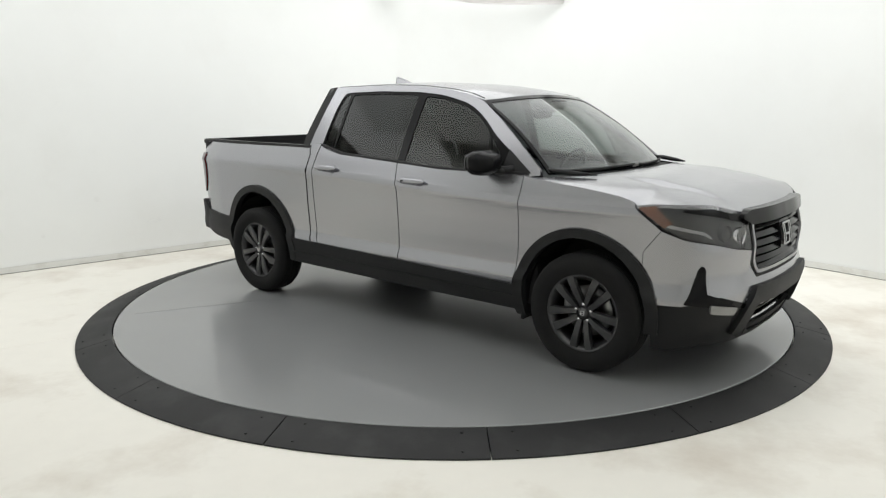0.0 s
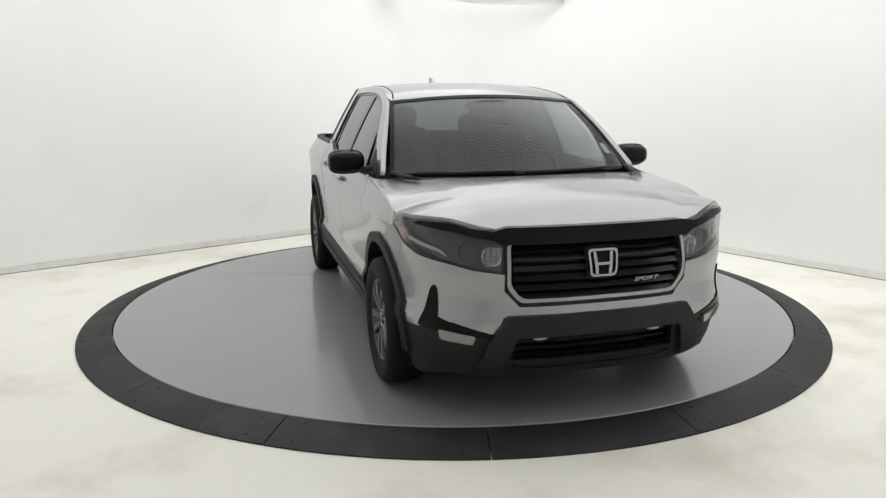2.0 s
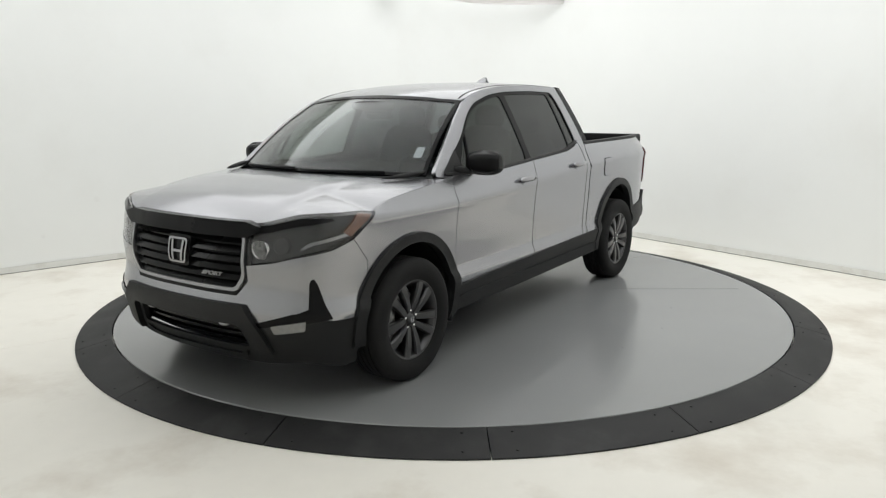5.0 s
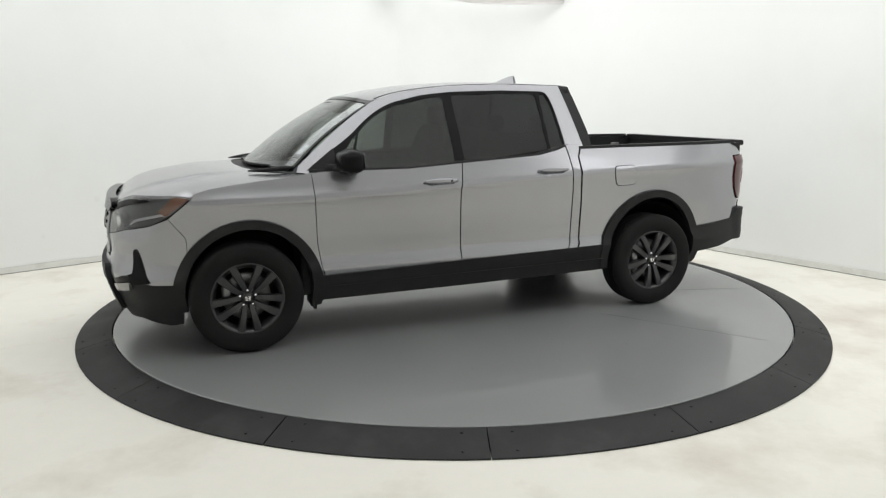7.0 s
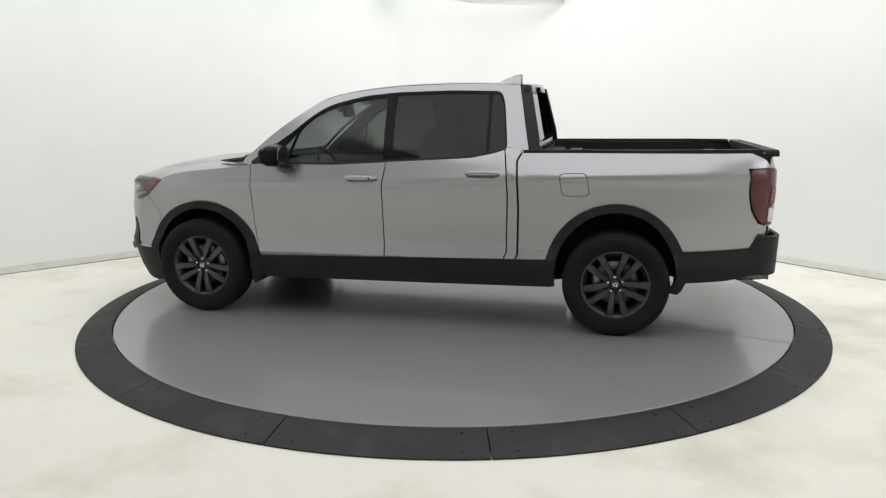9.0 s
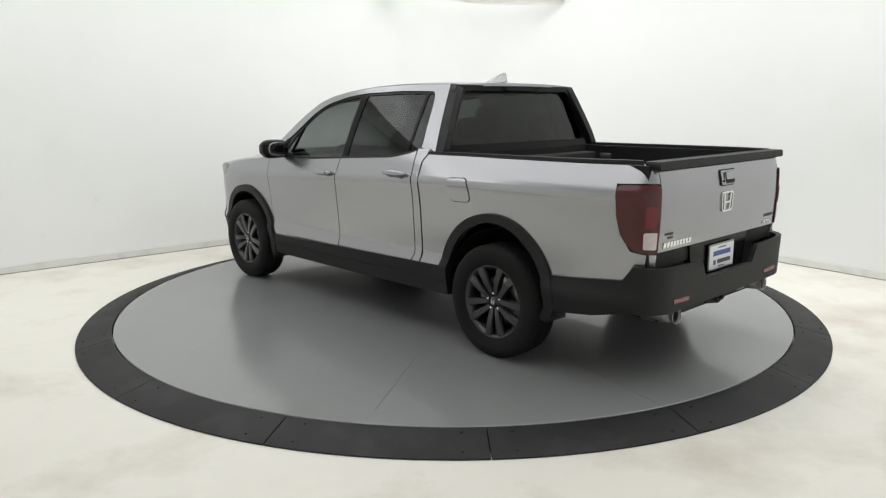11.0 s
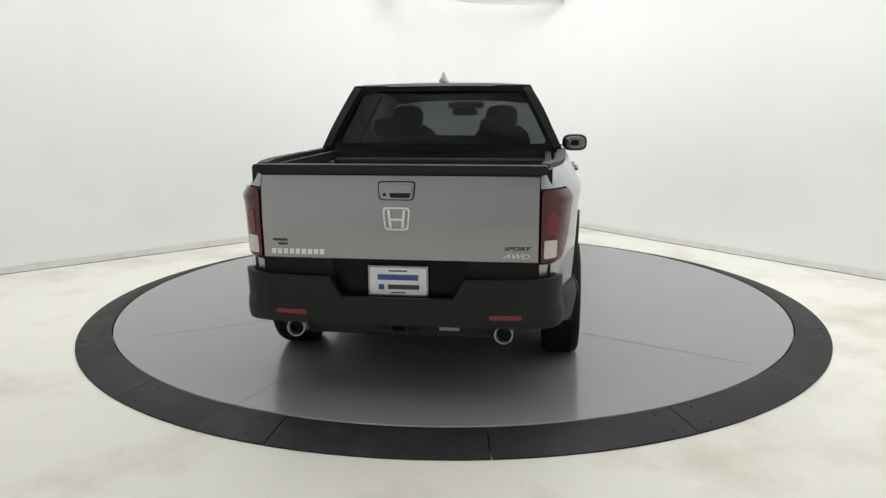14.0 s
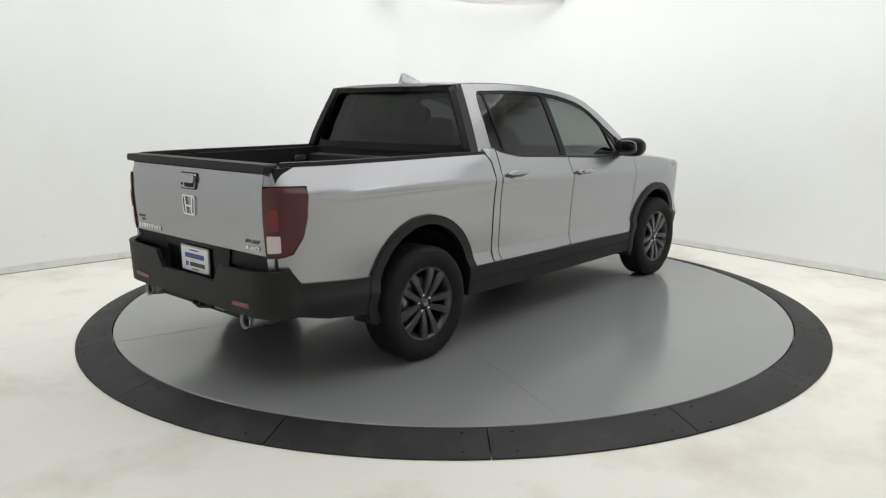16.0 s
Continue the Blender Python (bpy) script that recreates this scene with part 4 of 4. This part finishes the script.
tailgate = part("tailgate", sheet([(0.737, 0.795), (0.737, 1.238), (-0.737, 1.238), (-0.737, 0.795)], gate(), step=0.06, thick=0.03), PAINT, truck)
part("tailgate_cap", sheet(soften([(0.778, 1.248), (0.778, 1.293), (-0.778, 1.293), (-0.778, 1.248)], 0.012), lambda y, z, d: (-2.432 + d * 1.0 + 0.3 * max(0, z - 1.275), y, z), step=0.06, thick=0.10), PLASTIC, tailgate, "black cap along the tailgate's top")
part("latch_seam", sheet(soften([(0.101, 1.211), (0.091, 1.112), (-0.091, 1.112), (-0.101, 1.211)], 0.022), gate(0.006), step=0.03, thick=0.008), DARK, tailgate)
part("latch_frame", sheet(soften([(0.095, 1.205), (0.085, 1.118), (-0.085, 1.118), (-0.095, 1.205)], 0.02), gate(0.010), step=0.03, thick=0.01), PAINT, tailgate)
# flat dark strip on the frame stands in for the finger recess
part("latch_dark_strip", sheet(soften([(0.034, 1.158), (0.032, 1.126), (-0.072, 1.126), (-0.076, 1.158)], 0.010), gate(0.0125), step=0.03, thick=0.004), DARK, tailgate, "flat dark strip in place of the finger recess")
part("tailgate_handle", sheet(soften([(0.048, 1.196), (0.046, 1.152), (-0.080, 1.152), (-0.085, 1.196)], 0.012), gate(0.024), step=0.03, thick=0.013), PAINT, tailgate)
bm = spun([(0.0, -0.004), (0.008, -0.004), (0.009, 0.004)], "x", 12)
bmesh.ops.translate(bm, vec=(gate(0.010)(0.062, 1.142, 0)[0], 0.062, 1.142), verts=bm.verts)
part("keyhole", bm, DARK, tailgate, "dark round keyhole")
emblem(lambda u, v, d: gate(0.010)(u, 1.016 + v, d), tailgate, 0.074, 0.061, CHROME)
# the model name, kept as plain chrome bars
for k in range(9):
    y = 0.69 - k * 0.0335
    part("name_bar", sheet([(y, 0.845), (y - 0.026, 0.845), (y - 0.022, 0.815), (y + 0.004, 0.815)], gate(0.006), step=0.03, thick=0.006), CHROME, tailgate)
for k in range(2):
    part("dealer_mark", sheet([(0.685 - 0.03 * k, 0.897 - 0.022 * k), (0.60, 0.897 - 0.022 * k), (0.605, 0.885 - 0.022 * k), (0.68 - 0.03 * k, 0.885 - 0.022 * k)], gate(0.003), step=0.03, thick=0.002), INKD, tailgate)


def lettering(text, size, m, mat, parent, name="lettering"):
    cu = bpy.data.curves.new(name, "FONT")
    cu.body, cu.size, cu.extrude, cu.align_x, cu.align_y, cu.shear = text, size, 0.003, "CENTER", "CENTER", 0.35
    cu.offset = 0.0008
    cu.materials.append(mat)
    ob = new(name, cu)
    ob.parent = parent
    ob.matrix_basis = m
    return ob


TURN_TAIL = Matrix(((0, 0, -1, 0), (-1, 0, 0, 0), (0, 1, 0, 0), (0, 0, 0, 1)))
TURN_NOSE = Matrix(((0, 0, 1, 0), (1, 0, 0, 0), (0, 1, 0, 0), (0, 0, 0, 1)))
m = Matrix.Translation((body_x(-2.4235), -0.622, 0.826)) @ TURN_TAIL @ Matrix.Diagonal((1.5, 1, 1, 1))
lettering("AWD", 0.036, m, CHROME, tailgate)
m = Matrix.Translation((body_x(-2.4225), -0.625, 0.866)) @ TURN_TAIL @ Matrix.Diagonal((1.7, 1, 1, 1))
lettering("SPORT", 0.026, m, INKD, tailgate)
m = Matrix.Translation((body_x(2.684), 0.255, 0.716)) @ Matrix.Rotation(radians(6), 4, "Z") @ TURN_NOSE @ Matrix.Diagonal((1.7, 1, 1, 1))
lettering("SPORT", 0.028, m, SATIN, grille)

# rear bumper
def bump_out(u, z):
    a = abs(u)
    k = max(0.0, min(1.0, (a - X(-2.28)) / 0.26))
    return 0.012 + 0.090 * k


half = [(ARC[-1], 0.60), (Ry(0.30), 0.60), (Ry(0.36), 0.705), (Ry(0.80), 0.718), (X(-2.34), 0.725), (X(-2.27), 0.638), (X(-1.785), 0.608), (X(-1.785), 0.39), (X(-2.1), 0.415), (X(-2.30), 0.455), (Ry(0.72), 0.455), (Ry(0.45), 0.45), (ARC[-1], 0.45)]
rear_bumper = None
for side in (1, -1):
    ob = part("rear_bumper", sheet(half, shell(bump_out), side=side, step=0.04, thick=0.045), PLASTIC, truck, "black rear bumper")
    rear_bumper = rear_bumper or ob
part("bumper_recess", sheet([(0.37, 0.79), (-0.37, 0.79), (-0.33, 0.585), (0.33, 0.585)], lambda y, z, d: (-2.405 + d, y, z), step=0.08, thick=0.05), GLOSSB, truck)
part("bumper_top", sheet([(0.80, 0.785), (-0.80, 0.785), (-0.80, 0.70), (0.80, 0.70)], lambda y, z, d: (-2.39 + d, y, z), step=0.1, thick=0.04), PLASTIC, truck)
plate = part("number_plate", sheet(soften([(0.152, 0.75), (0.152, 0.605), (-0.152, 0.605), (-0.152, 0.75)], 0.008), lambda y, z, d: (-2.427 + d, y, z), step=0.05, thick=0.006), WHITE, truck, "white dealer plate with blue bars")
for y0, y1, z0, z1, mt in ((0.05, -0.05, 0.738, 0.731, INKD), (0.11, -0.11, 0.715, 0.685, INK), (0.105, 0.075, 0.66, 0.632, INK), (0.055, -0.115, 0.66, 0.635, INKD), (0.04, -0.04, 0.62, 0.614, INKD)):
    part("plate_bar", sheet([(y0, z0), (y0, z1), (y1, z1), (y1, z0)], lambda y, z, d: (-2.4285 + d, y, z), step=0.05, thick=0.0016), mt, plate)
part("plate_frame", sheet([(0.162, 0.76), (0.162, 0.595), (-0.162, 0.595), (-0.162, 0.76)], lambda y, z, d: (-2.424 + d, y, z), [[(0.148, 0.746), (0.148, 0.609), (-0.148, 0.609), (-0.148, 0.746)]], step=0.05, thick=0.008), SATIN, plate)
bm = join(box(-2.44, -2.2, -0.045, 0.045, 0.395, 0.405), box(-2.44, -2.2, -0.045, 0.045, 0.475, 0.485), box(-2.44, -2.2, 0.035, 0.045, 0.40, 0.48), box(-2.44, -2.2, -0.045, -0.035, 0.40, 0.48), tube([(-2.40, -0.12, 0.40), (-2.42, 0.0, 0.385), (-2.40, 0.12, 0.40)], 0.012))
part("tow_hitch", bm, DARK, truck, smooth=False)
part("hitch_plug", box(-2.44, -2.40, -0.33, -0.22, 0.415, 0.45, 0.006), STEEL, truck, "metal trailer plug")

# bed
XB0, XB1, ZB = -0.79, -2.37, 0.86
bm = join(box(XB1, XB0, -0.79, 0.79, ZB - 0.03, ZB), box(XB1, XB0, 0.76, 0.80, ZB, 1.27), box(XB1, XB0, -0.80, -0.76, ZB, 1.27), box(XB0 - 0.01, XB0 + 0.03, -0.82, 0.82, ZB, 1.275), box(XB1 - 0.005, XB1 + 0.03, -0.74, 0.74, ZB, 1.25))
bed = part("bed_liner", bm, LINER, truck, "black truck bed liner", smooth=False)
for k in range(9):
    y = -0.64 + k * 0.16
    part("bed_rib", box(XB1 + 0.05, XB0 - 0.03, y - 0.03, y + 0.03, ZB, ZB + 0.012, 0.004), LINER, bed, smooth=False)
for side in (1, -1):
    part("wheel_box", rounded(-1.40, side * 0.70, ZB + 0.05, 0.36, 0.11, 0.10, 6.0, 12), LINER, bed)
    for x in (-1.0, -2.15):
        part("tie_down", box(x - 0.05, x + 0.05, *sorted((side * 0.745, side * 0.762)), 1.17, 1.21, 0.005), STEEL, bed)

# dark inner body behind the seams, underbody
for dims in ((-0.70, 1.45, -0.90, 0.90, 0.33, 1.12), (1.40, 2.20, -0.60, 0.60, 0.30, 1.06), (2.15, 2.50, -0.62, 0.62, 0.30, 0.96), (-0.90, -0.66, -0.88, 0.88, 0.35, 1.22), (-2.36, -0.8, -0.60, 0.60, 0.36, 0.82),
             (-2.30, -1.87, -0.82, 0.82, 0.48, 0.80), (-2.12, -0.8, 0.80, 0.825, 0.95, 1.19), (-2.12, -0.8, -0.825, -0.80, 0.95, 1.19), (2.18, 2.40, -0.82, 0.82, 0.30, 0.80), (1.45, 2.15, 0.60, 0.86, 0.89, 1.04), (1.45, 2.15, -0.86, -0.60, 0.89, 1.04)):
    part("inner_panel", box(*dims, 0.01, 1), DARK, truck, smooth=False)
bm = join(box(1.35, 2.2, -0.45, 0.45, 0.20, 0.30, 0.02), tube([(1.3, 0.25, 0.26), (0.2, 0.28, 0.25), (-0.9, 0.3, 0.26), (-1.7, 0.45, 0.36), (-2.3, 0.56, 0.40)], 0.035, 8), tube([(-1.7, 0.45, 0.36), (-1.9, 0.0, 0.38), (-1.8, -0.45, 0.37), (-2.3, -0.56, 0.40)], 0.035, 8),
          tube([(-1.35, -0.75, 0.34), (-1.35, 0.75, 0.34)], 0.05, 8), tube([(1.84, -0.75, 0.33), (1.84, 0.75, 0.33)], 0.045, 8), box(-1.7, -1.0, -0.5, 0.5, 0.26, 0.36, 0.02), rounded(-0.5, -0.3, 0.28, 0.4, 0.2, 0.07), rounded(-2.05, 0.0, 0.37, 0.15, 0.4, 0.08))
part("underbody", bm, DARK, truck)
for side in (1, -1):
    for cx, cz in ((1.825, 0.36), (-1.35, 0.36)):
        bm = bmesh.new()
        rows = []
        for i in range(19):
            a = math.pi * i / 18
            rows.append([bm.verts.new((cx + 0.435 * math.cos(a), side * y, cz + 0.47 * math.sin(a))) for y in (0.60, 0.925)])
        for a, b in zip(rows, rows[1:]):
            bm.faces.new((a[0], a[1], b[1], b[0]))
        bm.faces.new([r[0] for r in rows])
        bmesh.ops.solidify(bm, geom=bm.faces[:], thickness=0.004)
        part("wheel_liner", bm, DARK, truck, smooth=False)

# ---- wheels ----
PROPORTION[0] = False


def wheel(side):
    """A wheel about its centre, its outer face towards +y (or -y)."""
    bm = spun([(0.232, -0.10), (0.236, -0.088), (0.226, -0.07), (0.205, 0.02), (0.208, 0.07), (0.226, 0.088), (0.236, 0.092), (0.240, 0.098), (0.232, 0.10), (0.220, 0.088), (0.200, 0.06), (0.195, -0.09)], "y", 48, ends=True)
    w = part("wheel", bm, ALLOY, truck, "dark grey alloy wheel with five split spokes")
    R = 0.3675
    prof = [(0.236, -0.098), (0.262, -0.113), (0.30, -0.120), (0.335, -0.116), (0.355, -0.104), (R - 0.002, -0.085)]
    for g in (-0.055, -0.018, 0.018, 0.055):
        prof += [(R, g - 0.014), (R, g - 0.006), (R - 0.008, g - 0.004), (R - 0.008, g + 0.004), (R, g + 0.006), (R, g + 0.014)]
    prof += [(R - 0.002, 0.085), (0.355, 0.104), (0.335, 0.116), (0.30, 0.120), (0.262, 0.113), (0.236, 0.098)]
    bm = spun(prof, "y", 72)
    sharpen(bm, 40)
    part("tyre", bm, TYRE, w, "black road tyre")
    for k in range(5):
        for s in (-1, 1):
            a0 = 2 * math.pi * k / 5 - math.pi / 2
            bm = bmesh.new()
            rows = []
            for i in range(6):
                t = i / 5
                r = 0.045 + 0.186 * t
                half_w = 0.018 + 0.013 * t
                off = s * (0.020 + 0.036 * t)
                yy = 0.068 + 0.022 * math.sin(t * 2.2) - 0.004 * t
                row = []
                for dx, dy in ((-half_w, 0.0), (-half_w * 0.75, 0.012), (half_w * 0.75, 0.012), (half_w, 0.0), (half_w * 0.8, -0.03), (-half_w * 0.8, -0.03)):
                    px, pz = r, off + dx
                    row.append(bm.verts.new((px * math.cos(a0) - pz * math.sin(a0), yy + dy, px * math.sin(a0) + pz * math.cos(a0))))
                rows.append(row)
            for a, b in zip(rows, rows[1:]):
                for j in range(6):
                    bm.faces.new((a[j], a[(j + 1) % 6], b[(j + 1) % 6], b[j]))
            bm.faces.new(rows[0])
            bm.faces.new(rows[-1])
            sharpen(bm, 25)
            part("spoke", bm, ALLOY, w)
    bm = spun([(0.0, 0.088), (0.028, 0.088), (0.032, 0.080), (0.034, 0.07), (0.062, 0.07), (0.072, 0.060), (0.072, 0.02), (0.0, 0.02)], "y", 32)
    part("hub", bm, ALLOY, w)
    emblem(lambda u, v, d: (-u, 0.0905 - d, v), w, 0.017, 0.014, CHROME, "centre_badge")
    for k in range(5):
        a = 2 * math.pi * (k + 0.5) / 5 - math.pi / 2
        bm = spun([(0.0, 0.083), (0.007, 0.083), (0.010, 0.079), (0.010, 0.06)], "y", 8)
        bmesh.ops.translate(bm, vec=(0.052 * math.cos(a), 0, 0.052 * math.sin(a)), verts=bm.verts)
        part("lug_nut", bm, CHROME, w, "bright lug nut")
    bm = spun([(0.06, 0.005), (0.155, 0.005), (0.158, 0.0), (0.155, -0.02), (0.06, -0.02)], "y", 40, ends=True)
    part("brake_disc", bm, STEEL, w)
    bm = spun([(0.0, -0.05), (0.2, -0.05), (0.2, -0.06), (0.0, -0.06)], "y", 32)
    part("back_plate", bm, DARK, w)
    bm = rounded(0.125, 0.0, 0.03, 0.035, 0.045, 0.075, 4, 8)
    part("caliper", bm, STEEL, w)
    return w


first = wheel(1)
first.matrix_basis = pose(1.810, 0.878, 0.3635)
copy_thing(first, pose(-1.368, 0.878, 0.3635, 0, 6, 0))
copy_thing(first, pose(1.810, -0.878, 0.3635, 0, 0, 180))
copy_thing(first, pose(-1.368, -0.878, 0.3635, 0, 9, 180))

# ---- cabin ----
PROPORTION[0] = True
part("dashboard", rounded(1.28, 0, 1.05, 0.26, 0.78, 0.10, 4, 16), CABIN, truck)
part("dash_screen", box(1.05, 1.07, -0.13, 0.10, 1.02, 1.13, 0.008), GLOSSB, truck)
part("headliner", sheet([(0.80, 0.60), (0.80, -0.60), (-0.66, -0.60), (-0.66, 0.60)], lambda x, y, d: (x, y, roof_place(x, y, 0)[2] - 0.045 - d), step=0.2, thick=0.01), HEADLINER, truck)
part("cabin_floor", box(-0.66, 1.4, -0.86, 0.86, 0.5, 0.52), CABIN, truck, smooth=False)
for y in (0.38, -0.40):
    seat = part("front_seat", rounded(0.42, y, 0.82, 0.27, 0.25, 0.09, 4, 12), SEAT, truck, "dark cloth front seat")
    bm = rounded(0, 0, 0.31, 0.075, 0.245, 0.33, 4, 14)
    bmesh.ops.transform(bm, matrix=Matrix.Translation((0.20, y, 0.82)) @ Matrix.Rotation(radians(-18), 4, "Y"), verts=bm.verts)
    part("backrest", bm, SEAT, seat)
    bm = rounded(-0.02, y, 1.50, 0.05, 0.13, 0.095, 3, 12)
    part("headrest", bm, SEAT, seat)
    part("headrest_posts", join(tube([(0.0, y - 0.06, 1.38), (-0.02, y - 0.06, 1.46)], 0.008), tube([(0.0, y + 0.06, 1.38), (-0.02, y + 0.06, 1.46)], 0.008)), STEEL, seat)
bench = part("rear_seat", rounded(-0.32, 0, 0.82, 0.24, 0.68, 0.09, 5, 14), SEAT, truck, "dark cloth rear bench seat")
bm = rounded(0, 0, 0.27, 0.07, 0.68, 0.29, 5, 14)
bmesh.ops.transform(bm, matrix=Matrix.Translation((-0.50, 0, 0.82)) @ Matrix.Rotation(radians(-12), 4, "Y"), verts=bm.verts)
part("backrest", bm, SEAT, bench)
for y in (0.40, -0.40):
    part("headrest", rounded(-0.60, y, 1.43, 0.045, 0.13, 0.08, 3, 12), SEAT, bench)
ring = [(0.0, 0.185 * math.cos(a), 0.185 * math.sin(a)) for a in np.linspace(0, 2 * math.pi, 29)]
bm = join(tube(ring, 0.014, 8, caps=False), rounded(0.02, 0, 0, 0.025, 0.07, 0.055, 3, 10), tube([(0.01, -0.18, 0), (0.01, 0.18, 0)], 0.012), tube([(0.01, 0, 0), (0.01, 0, -0.18)], 0.012))
bmesh.ops.transform(bm, matrix=Matrix.Translation((0.93, 0.38, 1.08)) @ Matrix.Rotation(radians(24), 4, "Y"), verts=bm.verts)
part("steering_wheel", bm, CABIN, truck)
part("sensor_housing", join(rounded(0.97, 0.0, 1.595, 0.075, 0.17, 0.035, 4, 10), rounded(0.93, 0.0, 1.565, 0.05, 0.10, 0.03, 4, 10)), CABIN, truck, "dark sensor housing behind the windscreen")
part("rear_view_mirror", join(rounded(0.90, 0.0, 1.53, 0.02, 0.12, 0.034, 4, 10), tube([(0.91, 0, 1.54), (0.95, 0, 1.60)], 0.012), rounded(0.93, 0, 1.60, 0.06, 0.07, 0.028, 3, 8)), CABIN, truck)


# ---- what turns ----
def motions():
    rows_t, rows_d = [], []
    for k in range(0, 33):
        t = k * 0.5
        a = -38.97 - 17.0231 * t
        rows_d.append((t, pose(0, 0, DISC_Z, 0, 0, a)))
        rows_t.append((t, pose(0, 0, 0, 0, 0, a) @ pose(0, -0.02, 0)))
    walk(truck, rows_t)
    walk(turntable, rows_d)


motions()
